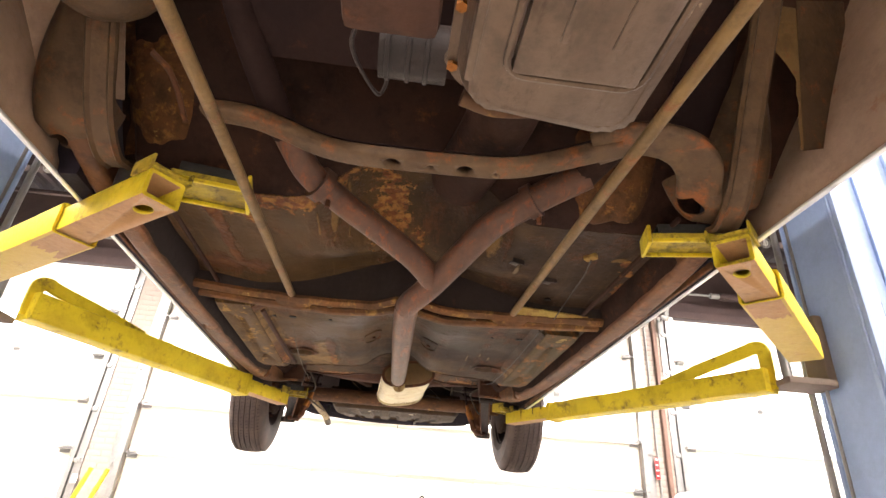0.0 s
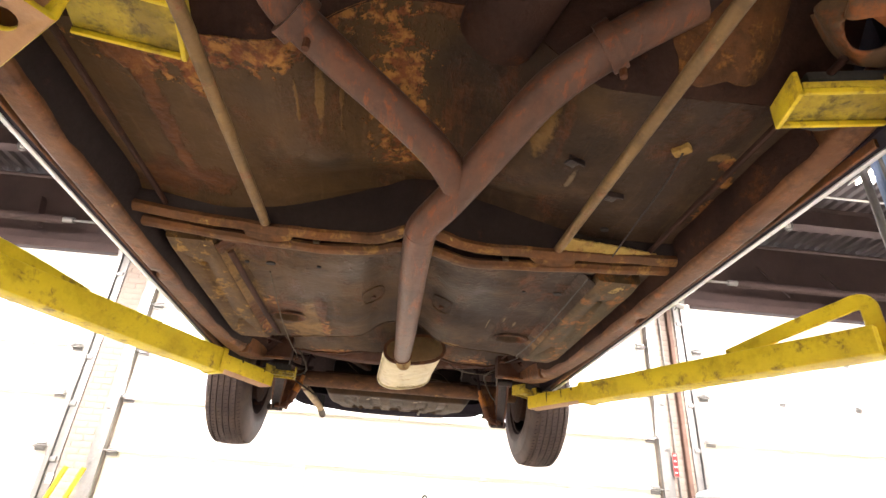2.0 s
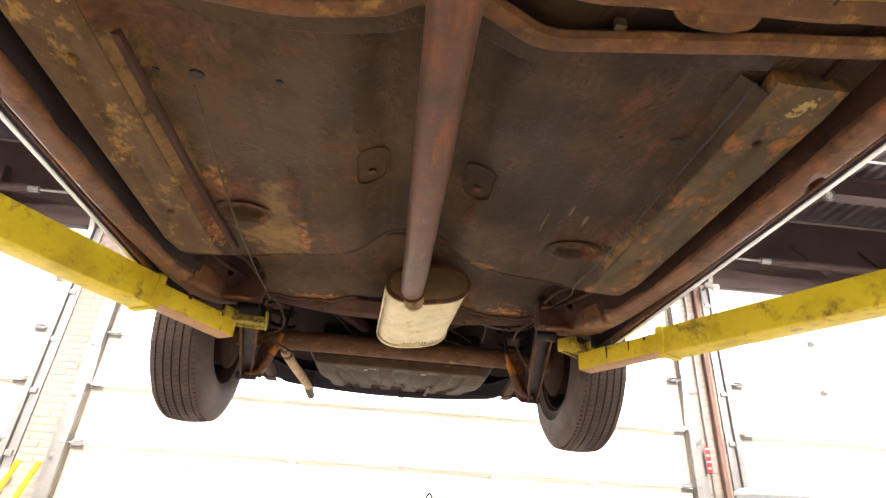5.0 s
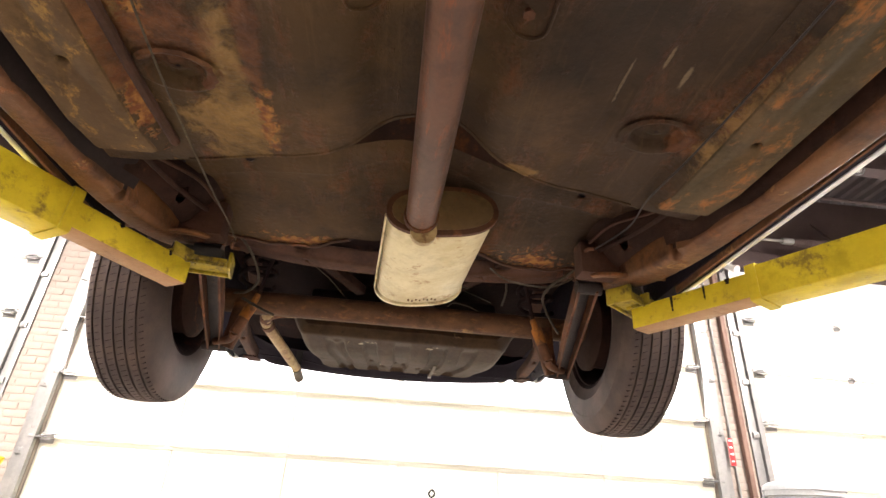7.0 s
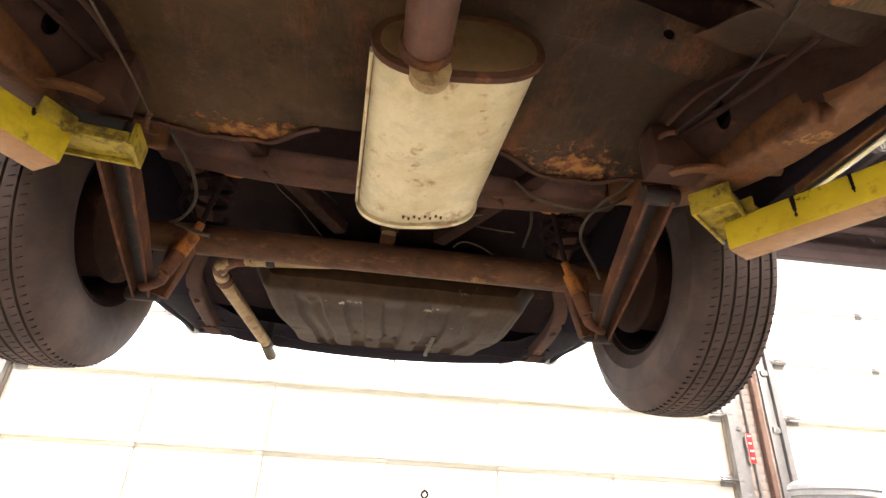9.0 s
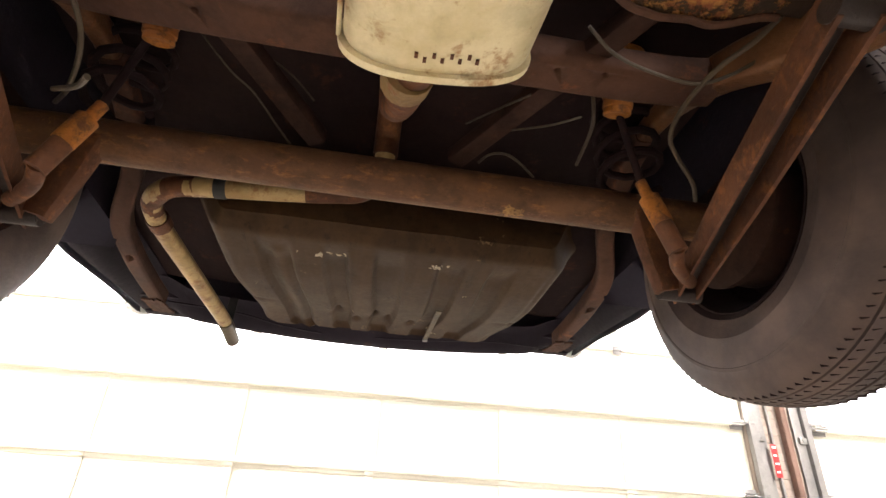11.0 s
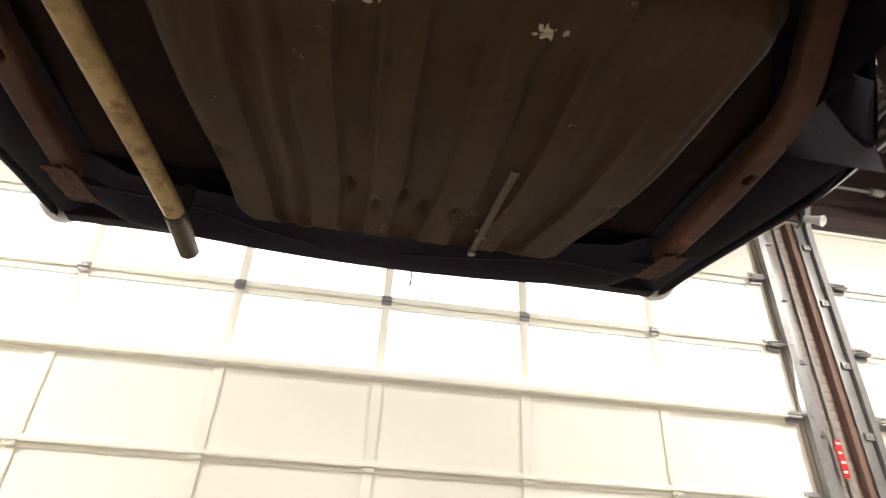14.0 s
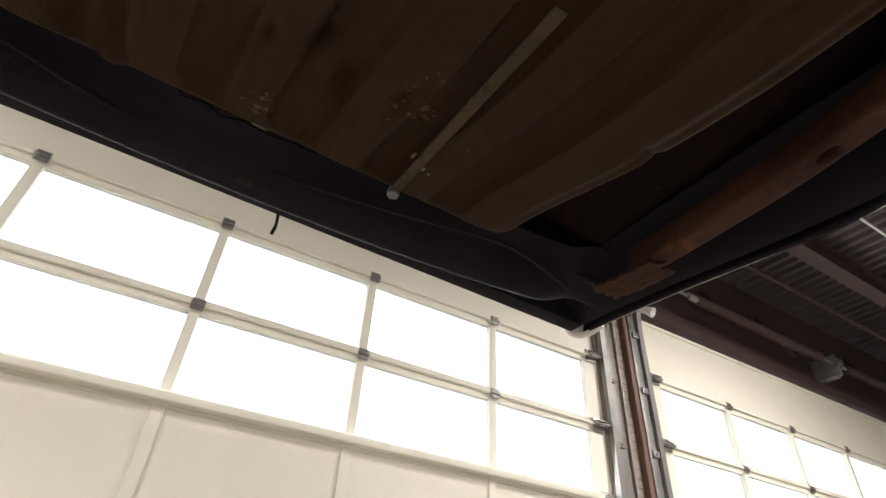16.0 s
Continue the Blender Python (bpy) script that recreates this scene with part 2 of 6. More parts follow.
RED = worn("red_label", (0.52, 0.035, 0.035), (0.46, 0.03, 0.03), (0.3, 0.02, 0.02), 0.1, 0.5, 0.0, 6.0, 50, None, 0.05)
# near-black steel; in hollows the colour also carries their shade
PITCH = worn("dark_steel_and_cavity_shade", (0.017, 0.0105, 0.0105), (0.026, 0.0150, 0.0135), (0.055, 0.0225, 0.0140), 0.35, 0.85, 0.0, 4.0, 60, gloss=0.05)
HOSE = worn("pale_rubber_hose", (0.052, 0.038, 0.022), (0.036, 0.026, 0.016), (0.030, 0.02, 0.015), 0.3, 0.6, 0.0, 20.0, 120)
GROUND = worn("pale_yard_concrete", (0.55, 0.55, 0.54), (0.48, 0.48, 0.47), (0.4, 0.4, 0.39), 0.2, 0.9, 0.0, 0.6, 20)


def pan_material(name, stains):
    """Oily undercoat: olive-brown and grey-brown fields, rust streaks, and stains where the floor has rusted through its coat."""
    n = Nodes(name)

    def stain(x, y, rx, ry, ragged):
        m = n.t.nodes.new("ShaderNodeMapping")
        m.inputs["Location"].default_value = (-x / rx, -y / ry, 0)
        m.inputs["Scale"].default_value = (1 / rx, 1 / ry, 0)
        n.link(n.co, m.inputs["Vector"])
        d = n.t.nodes.new("ShaderNodeVectorMath")
        d.operation = "LENGTH"
        n.link(m.outputs[0], d.inputs[0])
        return n.ramp(n.math("ADD", d.outputs["Value"], ragged), 1.30, 0.75)

    crumbs = n.noise(75, 3, 0.6)
    edge = n.math("MULTIPLY", n.math("SUBTRACT", n.noise(15, 8, 0.75, None, 0.3), 0.5), 3.4)
    flecked = n.math("ADD", edge, n.math("MULTIPLY", n.math("SUBTRACT", n.noise(46, 4, 0.7), 0.47), 5.0))
    soft = n.math("MULTIPLY", n.math("SUBTRACT", n.noise(5, 5, 0.6), 0.5), 2.0)
    field = n.ramp(n.noise(1.7, 4, 0.55, None, 0.4), 0.36, 0.62)
    warm = n.mix(field, (0.053, 0.0296, 0.0122), (0.089, 0.0470, 0.0162))
    cool = n.mix(field, (0.026, 0.0149, 0.0092), (0.042, 0.0233, 0.0120))
    col = n.mix(stain(-0.75, 1.9, 0.80, 3.0, soft), cool, warm)
    col = n.mix(n.math("MULTIPLY", n.ramp(n.noise(6.0, 9, 0.7, None, 0.15), 0.48, 0.74), 0.62), col, (0.115, 0.0640, 0.0285))
    streak = n.noise(5.0, 8, 0.7, n.stretch(2.0, 0.7, 1.0), 0.2)
    rust = n.ramp(n.math("ADD", streak, n.math("MULTIPLY", crumbs, 0.16)), 0.59, 0.78)
    col = n.mix(n.math("MULTIPLY", rust, 0.60), col, n.mix(crumbs, (0.22, 0.0720, 0.0220), (0.13, 0.0420, 0.0180)))
    wipe = n.ramp(n.noise(4.0, 9, 0.75, n.stretch(9.0, 0.5, 1.0), 0.05), 0.54, 0.72)
    col = n.mix(n.math("MULTIPLY", wipe, 0.38), col, (0.150, 0.0860, 0.0360))
    wet = n.ramp(n.noise(2.6, 3, 0.5), 0.45, 0.7)
    col = n.mix(n.math("MULTIPLY", wet, 0.35), col, (0.024, 0.0145, 0.0095))
    relief = rust
    flake = n.mix(n.ramp(n.noise(42, 4, 0.6), 0.40, 0.62), (0.17, 0.0522, 0.0180), (0.36, 0.1710, 0.0400))
    dull = n.mix(n.ramp(n.noise(18, 5, 0.6), 0.38, 0.66), (0.085, 0.0290, 0.0115), (0.150, 0.0560, 0.0190))
    pale = n.mix(crumbs, (0.24, 0.18, 0.11), (0.15, 0.11, 0.06))
    tan = n.mix(crumbs, (0.27, 0.162, 0.050), (0.19, 0.104, 0.035))
    tones = {"flake": flake, "dull": dull, "pale": pale, "tan": tan}
    for x, y, rx, ry, tone in stains:
        s = stain(x, y, rx, ry, flecked if tone == "flake" else edge)
        col = n.mix(n.math("MULTIPLY", s, 0.95 if tone == "flake" else 0.80), col, tones[tone])
        relief = n.math("MAXIMUM", relief, s)
    scuff = n.ramp(n.noise(21.0, 9, 0.8, n.stretch(1.0, 0.6, 1.0), 0.2), 0.57, 0.72)
    col = n.mix(n.math("MULTIPLY", scuff, 0.26), col, (0.15, 0.094, 0.046))
    blot = n.ramp(n.noise(7.0, 9, 0.72, None, 0.1), 0.48, 0.68)
    col = n.mix(n.math("MULTIPLY", blot, 0.6), col, (0.013, 0.0082, 0.0062))
    col = n.mix(0.22, col, (0.004, 0.002, 0.001))
    rough = n.math("SUBTRACT", 0.72, n.math("MULTIPLY", wet, 0.26))
    h = n.math("ADD", n.math("MULTIPLY", crumbs, 0.6), n.math("MULTIPLY", relief, n.math("ADD", crumbs, 0.5)))
    return n.finish(col, rough, 0.0, h, 0.8, gloss=0.16)


PAN_FRONT = pan_material("undercoated_front_floor", (
    (-0.27, 1.105, 0.22, 0.040, "flake"), (-0.40, 1.17, 0.022, 0.060, "flake"), (-0.47, 1.15, 0.040, 0.040, "flake"), (-0.478, 1.30, 0.016, 0.24, "dull"), (0.05, 1.085, 0.08, 0.030, "dull"), (-0.50, 1.13, 0.03, 0.03, "dull"),
    (-0.058, 1.29, 0.044, 0.13, "flake"), (-0.01, 1.385, 0.06, 0.045, "flake"), (0.60, 1.30, 0.022, 0.016, "flake"), (0.55, 1.225, 0.020, 0.012, "tan"), (0.575, 1.245, 0.018, 0.020, "flake"),
    (-0.20, 1.21, 0.006, 0.07, "tan"), (-0.165, 1.20, 0.004, 0.08, "tan"), (-0.235, 1.23, 0.004, 0.05, "tan"), (0.210, 1.225, 0.018, 0.07, "tan"), (0.30, 1.35, 0.006, 0.03, "pale"), (-0.52, 1.50, 0.10, 0.05, "dull"), (0.618, 1.42, 0.014, 0.055, "flake")))
PAN = pan_material("undercoated_rear_floor", (
    (-0.52, 1.82, 0.075, 0.16, "tan"), (-0.50, 2.10, 0.06, 0.20, "tan"), (-0.33, 2.41, 0.075, 0.07, "tan"), (-0.315, 2.28, 0.035, 0.14, "tan"), (0.375, 2.16, 0.004, 0.018, "pale"), (0.29, 2.18, 0.003, 0.035, "pale"),
    (0.335, 2.13, 0.003, 0.016, "pale"), (-0.42, 2.16, 0.016, 0.05, "flake"), (-0.266, 2.36, 0.012, 0.10, "flake"), (-0.27, 2.20, 0.018, 0.10, "dull"), (-0.38, 2.22, 0.06, 0.07, "dull"), (-0.466, 2.34, 0.013, 0.11, "flake"),
    (-0.47, 2.20, 0.02, 0.10, "dull"), (0.440, 2.292, 0.024, 0.034, "dull"), (0.52, 2.20, 0.05, 0.20, "tan"), (-0.27, 3.005, 0.12, 0.034, "flake"), (0.36, 2.985, 0.09, 0.040, "flake"), (-0.45, 1.72, 0.10, 0.04, "dull"),
    (0.19, 2.425, 0.03, 0.014, "tan")))


def tyre_material():
    n = Nodes("dusty_tyre_rubber")
    patch = n.ramp(n.noise(7, 5, 0.6), 0.35, 0.7)
    col = n.mix(patch, (0.046, 0.033, 0.029), (0.085, 0.058, 0.047))
    g = n.noise(90, 3, 0.6)
    return n.finish(col, n.math("ADD", n.math("MULTIPLY", g, 0.2), 0.62), 0.0, g, 0.2)


def glass_material():
    n = Nodes("window_glass")
    n.t.nodes.remove(n.bsdf)
    tr, gl = n.t.nodes.new("ShaderNodeBsdfTransparent"), n.t.nodes.new("ShaderNodeBsdfGlossy")
    tr.inputs[0].default_value = (0.93, 0.95, 0.95, 1)
    gl.inputs["Roughness"].default_value = 0.05
    mx = n.t.nodes.new("ShaderNodeMixShader")
    mx.inputs[0].default_value = 0.05
    n.link(tr.outputs[0], mx.inputs[1]), n.link(gl.outputs[0], mx.inputs[2])
    n.link(mx.outputs[0], n.out.inputs[0])
    return n.mat


def glow_material(name, color, strength):
    n = Nodes(name)
    n.t.nodes.remove(n.bsdf)
    e = n.t.nodes.new("ShaderNodeEmission")
    e.inputs[0].default_value, e.inputs[1].default_value = (*color, 1), strength
    n.link(e.outputs[0], n.out.inputs[0])
    return n.mat


TYRE, GLASS = tyre_material(), glass_material()
TUBE_GLOW = glow_material("fluorescent_tube", (1.0, 0.95, 0.86), 30.0)
SKY_GLOW = glow_material("overcast_daylight", (0.97, 0.985, 1.0), 6.0)


# ---- mesh helpers ----
def mesh_of(name, bm, material, sharp=38):
    bmesh.ops.recalc_face_normals(bm, faces=bm.faces[:])
    me = bpy.data.meshes.new(name)
    for f in bm.faces:
        f.smooth = True
    bm.to_mesh(me)
    bm.free()
    me.materials.append(material)
    me.set_sharp_from_angle(angle=radians(sharp))
    return me


def part(name, bm, material, parent, label="", sharp=38):
    ob = new(name, mesh_of(name, bm, material, sharp))
    ob.parent = parent
    return tagged(ob, label) if label else ob


def thing(name, at, label, category, group="", kind=""):
    ob = new(name)
    ob.empty_display_size = 0.1
    ob.matrix_world = at
    return tagged(ob, label, category, group, kind)


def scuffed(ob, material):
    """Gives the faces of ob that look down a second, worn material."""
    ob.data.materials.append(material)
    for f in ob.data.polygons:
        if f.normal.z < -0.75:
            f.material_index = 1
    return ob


def solo(name, bm, material, label, category, kind="", sharp=38, group=""):
    return tagged(new(name, mesh_of(name, bm, material, sharp)), label, category, group, kind)


def box(lo, hi, bevel=0.0, bm=None, m=None):
    bm = bm or bmesh.new()
    c = [(a + b) / 2 for a, b in zip(lo, hi)]
    mat = Matrix.Translation(c) @ Matrix.Diagonal((hi[0] - lo[0], hi[1] - lo[1], hi[2] - lo[2], 1))
    vs = bmesh.ops.create_cube(bm, size=1.0, matrix=(m @ mat) if m else mat)["verts"]
    if bevel:
        es = list({e for v in vs for e in v.link_edges})
        bmesh.ops.bevel(bm, geom=es, offset=bevel, segments=2, affect="EDGES", profile=0.6)
    return bm


def spline(pts, n=8):
    """Catmull-Rom through the points."""
    p = [Vector(q) for q in pts]
    if len(p) < 3 or n < 2:
        return p
    p = [2 * p[0] - p[1]] + p + [2 * p[-1] - p[-2]]
    out = []
    for i in range(1, len(p) - 2):
        a, b, c, d = p[i - 1 : i + 3]
        for k in range(n):
            t = k / n
            out.append(0.5 * (2 * b + (c - a) * t + (2 * a - 5 * b + 4 * c - d) * t * t + (3 * b - a - 3 * c + d) * t**3))
    return out + [p[-2]]


def sweep(path, profile, bm=None, caps=True, up=Vector((0, 0, 1)), scales=None):
    """Moves a closed profile of (across, up) along the path."""
    bm = bm or bmesh.new()
    path, rings = [Vector(q) for q in path], []
    for i, p in enumerate(path):
        d = (path[min(i + 1, len(path) - 1)] - path[max(i - 1, 0)]).normalized()
        side = d.cross(up)
        side = side.normalized() if side.length > 1e-4 else Vector((1, 0, 0))
        top = side.cross(d)
        k = scales[i] if scales else 1.0
        rings.append([bm.verts.new(p + side * u * k + top * v * k) for u, v in profile])
    n = len(profile)
    for a, b in zip(rings, rings[1:]):
        for j in range(n):
            bm.faces.new((a[j], a[(j + 1) % n], b[(j + 1) % n], b[j]))
    if caps:
        bm.faces.new(rings[0][::-1])
        bm.faces.new(rings[-1])
    return bm


def disc(r, n=14, squash=1.0):
    return [(r * math.cos(2 * math.pi * k / n), squash * r * math.sin(2 * math.pi * k / n)) for k in range(n)]


def rounded(w, h, r, n=3):
    """A rounded rectangle as a profile, centred."""
    out = []
    for cx, cy, a0 in ((w / 2 - r, h / 2 - r, 0), (-w / 2 + r, h / 2 - r, 90), (-w / 2 + r, -h / 2 + r, 180), (w / 2 - r, -h / 2 + r, 270)):
        out += [(cx + r * math.cos(radians(a0 + 90 * k / n)), cy + r * math.sin(radians(a0 + 90 * k / n))) for k in range(n + 1)]
    return out


def tube(pts, r, n=8, seg=14, bm=None, scales=None):
    return sweep(spline(pts, n), disc(r, seg), bm, scales=scales)


def lathe(profile, axis="x", n=40, bm=None, m=None):
    """Turns (radius, along) round an axis; a closed loop of points."""
    bm = bm or bmesh.new()
    rings = []
    for k in range(n):
        a = 2 * math.pi * k / n
        ring = []
        for r, s in profile:
            v = Vector((s, r * math.cos(a), r * math.sin(a))) if axis == "x" else Vector((r * math.cos(a), r * math.sin(a), s))
            ring.append(bm.verts.new(m @ v if m else v))
        rings.append(ring)
    for a, b in zip(rings, rings[1:] + rings[:1]):
        for j in range(len(profile) - 1):
            bm.faces.new((a[j], a[j + 1], b[j + 1], b[j]))
    return bm


def sheet(f, us, vs, thick=0.0, bm=None):
    """A surface f(u, v) -> place over two lists of parameters, given a thickness upward if asked."""
    bm = bm or bmesh.new()
    layers = []
    for lift in (0.0, thick) if thick else (0.0,):
        layers.append([[bm.verts.new(Vector(f(u, v)) + Vector((0, 0, lift))) for u in us] for v in vs])
    for g in layers:
        for a, b in zip(g, g[1:]):
            for j in range(len(us) - 1):
                bm.faces.new((a[j], a[j + 1], b[j + 1], b[j]))
    if thick:
        lo, hi = layers
        rim = lambda g: g[0] + [r[-1] for r in g[1:]] + g[-1][-2::-1] + [r[0] for r in g[-2:0:-1]]  # noqa: E731
        a, b = rim(lo), rim(hi)
        for j in range(len(a)):
            bm.faces.new((a[j], a[(j + 1) % len(a)], b[(j + 1) % len(a)], b[j]))
    return bm


def steps(a, b, n):
    return [a + (b - a) * k / n for k in range(n + 1)]


def ease(a, b, x):
    t = min(max((x - a) / (b - a), 0.0), 1.0)
    return t * t * (3 - 2 * t)


def cut(ob, cutter):
    """Cuts the bmesh cutter out of ob and keeps the result as its mesh."""
    tool = new("cutter", mesh_of("cutter", cutter, PITCH))
    tool.parent = ob.parent
    mod = ob.modifiers.new("cut", "BOOLEAN")
    mod.operation, mod.object, mod.solver = "DIFFERENCE", tool, "EXACT"
    dg = bpy.context.evaluated_depsgraph_get()
    old, made = ob.data, bpy.data.meshes.new_from_object(ob.evaluated_get(dg))
    ob.modifiers.clear()
    ob.data = made
    made.name = ob.name
    bpy.data.objects.remove(tool)
    bpy.data.meshes.remove(old)
    return ob


def plug(at, r, depth, squash=1.0, turn=0.0, bm=None):
    """An upright oval cylinder, to cut a hole with."""
    bm = bm or bmesh.new()
    m = Matrix.Translation(at) @ Matrix.Rotation(radians(turn), 4, "Z") @ Matrix.Diagonal((1, squash, 1, 1))
    bmesh.ops.create_cone(bm, cap_ends=True, segments=18, radius1=r, radius2=r, depth=depth, matrix=m)
    return bm


def bolt(at, r=0.009, h=0.008, bm=None, m=None):
    bm = bm or bmesh.new()
    mat = Matrix.Translation(at)
    bmesh.ops.create_cone(bm, cap_ends=True, segments=6, radius1=r, radius2=r * 0.9, depth=h, matrix=(mat @ m) if m else mat)
    return bm


# ---- workshop shell ----
FLOOR_X, FLOOR_Y0, DOOR_Y, LINTEL, ROOF = 10.6, -7.0, 6.68, 3.27, 4.30
solo("floor", box((-FLOOR_X, FLOOR_Y0, -0.2), (FLOOR_X, DOOR_Y + 0.35, 0.0)), CONCRETE, "grey stained concrete workshop floor", "floor", "structure")
solo("ground", box((-60, DOOR_Y + 0.35, -0.25), (60, 120, -0.04)), GROUND, "pale concrete yard outside the doors", "ground", "structure")
solo("backdrop", box((-160, 40, -1), (160, 40.2, 110)), SKY_GLOW, "white overcast sky outside the door windows", "sky", "structure")
solo("wall_south", box((-FLOOR_X, FLOOR_Y0 - 0.2, 0), (FLOOR_X, FLOOR_Y0, ROOF)), WALL, "painted block wall", "wall", "structure")
solo("wall_west", box((-FLOOR_X - 0.2, FLOOR_Y0 - 0.2, 0), (-FLOOR_X, DOOR_Y + 0.3, ROOF)), WALL, "painted block wall", "wall", "structure")
solo("wall_east", box((FLOOR_X, FLOOR_Y0 - 0.2, 0), (FLOOR_X + 0.2, DOOR_Y + 0.3, ROOF)), WALL, "painted block wall", "wall", "structure")
solo("wall_north", box((-FLOOR_X, DOOR_Y + 0.02, LINTEL + 0.03), (FLOOR_X, DOOR_Y + 0.3, ROOF)), HEADER, "dark steel header wall over the garage doors", "wall", "structure")


def deck():
    bm, pitch = bmesh.new(), 0.15
    n = int(2 * FLOOR_X / pitch)
    xs = []
    for k in range(n):
        x = -FLOOR_X + k * pitch
        xs += [(x, 0.0), (x + 0.055, 0.0), (x + 0.075, 0.045), (x + 0.130, 0.045)]
    xs.append((FLOOR_X, 0.0))
    lo = [[bm.verts.new((x, y, ROOF + z)) for x, z in xs] for y in (FLOOR_Y0, DOOR_Y + 0.02)]
    for j in range(len(xs) - 1):
        bm.faces.new((lo[0][j], lo[0][j + 1], lo[1][j + 1], lo[1][j]))
    box((-FLOOR_X - 0.2, FLOOR_Y0 - 0.2, ROOF + 0.06), (FLOOR_X + 0.2, DOOR_Y + 0.3, ROOF + 0.2), bm=bm)
    return bm


solo("ceiling", deck(), DECK, "dark grey corrugated metal roof deck", "ceiling", "structure", 20)


def i_beam(y, z, h=0.26, w=0.15):
    prof = [(-w / 2, -h / 2), (w / 2, -h / 2), (w / 2, -h / 2 + 0.012), (0.006, -h / 2 + 0.012), (0.006, h / 2 - 0.012), (w / 2, h / 2 - 0.012), (w / 2, h / 2), (-w / 2, h / 2), (-w / 2, h / 2 - 0.012), (-0.006, h / 2 - 0.012), (-0.006, -h / 2 + 0.012), (-w / 2, -h / 2 + 0.012)]
    return sweep([(-FLOOR_X, y, z), (FLOOR_X, y, z)], prof)


for by in (5.75, 2.6, -0.6, -3.8):
    solo("roof_beam", i_beam(by, ROOF - 0.13), HEADER, "dark steel I-beam carrying the roof deck", "beam", "structure", group="roof beams")

# ---- garage doors ----
ROWS_Z = [0.0, 0.535, 1.07, 1.605, 2.115, 2.665, 3.25]
GLAZED = (3, 4)


def garage_door(name, x0, x1, stiles, label):
    door = thing(name, Matrix.Translation(((x0 + x1) / 2, DOOR_Y, 0)), label, "garage door", kind="structure")
    off = Matrix.Translation((-(x0 + x1) / 2, -DOOR_Y, 0))

    def add(nm, bm, mat, lab="", sharp=38):
        bm.transform(off)
        return part(nm, bm, mat, door, lab, sharp)

    for k, (za, zb) in enumerate(zip(ROWS_Z, ROWS_Z[1:])):
        y0, y1 = DOOR_Y, DOOR_Y + 0.045
        if k in GLAZED:
            bm = box((x0, y0, za + 0.001), (x1, y1, za + 0.045), 0.003)
            box((x0, y0, zb - 0.045), (x1, y1, zb - 0.001), 0.003, bm)
            edges = [x0] + stiles + [x1]
            for sx, w in [(x0 + 0.07, 0.07)] + [(s, 0.028) for s in stiles] + [(x1 - 0.07, 0.07)]:
                box((sx - w, y0, za + 0.045), (sx + w, y1, zb - 0.045), 0.0, bm)
            add("window_section", bm, CREAM)
            for a, b in zip(edges, edges[1:]):
                pane = add("pane", box((a + 0.01, y0 + 0.018, za + 0.03), (b - 0.01, y0 + 0.024, zb - 0.03)), GLASS)
                pane.visible_shadow = False
        else:
            bm = box((x0, y0 + 0.016, za + 0.001), (x1, y1, zb - 0.001), 0.0)
            for z in (za + 0.020, zb - 0.020):
                box((x0, y0 + 0.003, z - 0.016), (x1, y0 + 0.018, z + 0.016), 0.002, bm)
            add("panel_section", bm, CREAM)
    # projecting ledge under the glazed sections and at every seam
    for z in ROWS_Z[1:-1]:
        add("seam_rail", sweep([(x0 + 0.02, DOOR_Y - 0.010, z + 0.004), (x1 - 0.02, DOOR_Y - 0.010, z + 0.004)], rounded(0.030, 0.016, 0.004, 2) if z > 1.7 else rounded(0.090, 0.044, 0.008, 3) if z > 1.3 else rounded(0.046, 0.028, 0.010, 3)), CREAM)
    for s in stiles:
        for k, (za, zb) in enumerate(zip(ROWS_Z, ROWS_Z[1:])):
            if k == len(ROWS_Z) - 2:
                continue
            if k in GLAZED:
                bm = box((s - 0.026, DOOR_Y - 0.003, za + 0.035), (s + 0.026, DOOR_Y + 0.006, zb - 0.030), 0.002)
            else:
                bm = box((s - 0.030, DOOR_Y + 0.001, za + 0.037), (s + 0.030, DOOR_Y + 0.018, zb - 0.037), 0.003)
            add("stile", bm, CREAM)
        for z in ROWS_Z[1:-1]:
            add("hinge", hinge_leaf(s, z), GALV if z > 2 else CREAM)
    for z in ROWS_Z[1:-1]:
        for ex, d in ((x0, -1), (x1, 1)):
            add("roller_hinge", roller_hinge(ex, z, d), GALV)
    return door, off


def hinge_leaf(s, z):
    bm = box((s - 0.034, DOOR_Y - 0.024, z - 0.034), (s + 0.034, DOOR_Y - 0.017, z + 0.034), 0.003)
    sweep([(s - 0.036, DOOR_Y - 0.030, z), (s + 0.036, DOOR_Y - 0.030, z)], disc(0.008, 10), bm)
    for dx in (-0.018, 0.018):
        for dz in (-0.022, 0.022):
            bolt((s + dx, DOOR_Y - 0.027, z + dz), 0.006, 0.006, bm, Matrix.Rotation(radians(90), 4, "X"))
    return bm


def roller_hinge(ex, z, d):
    x = ex - d * 0.07
    bm = box((x - 0.055, DOOR_Y - 0.020, z - 0.050), (x + 0.055, DOOR_Y - 0.012, z + 0.050), 0.004)
    for dz in (-0.018, 0.018):
        box((x - 0.045, DOOR_Y - 0.062, z + dz - 0.004), (x + 0.045, DOOR_Y - 0.018, z + dz + 0.004), 0.002, bm)
    sweep([(x - d * 0.06, DOOR_Y - 0.052, z), (ex + d * 0.055, DOOR_Y - 0.052, z)], disc(0.009, 10), bm)
    sweep([(ex + d * 0.025, DOOR_Y - 0.052, z), (ex + d * 0.055, DOOR_Y - 0.052, z)], disc(0.026, 14), bm)
    return bm


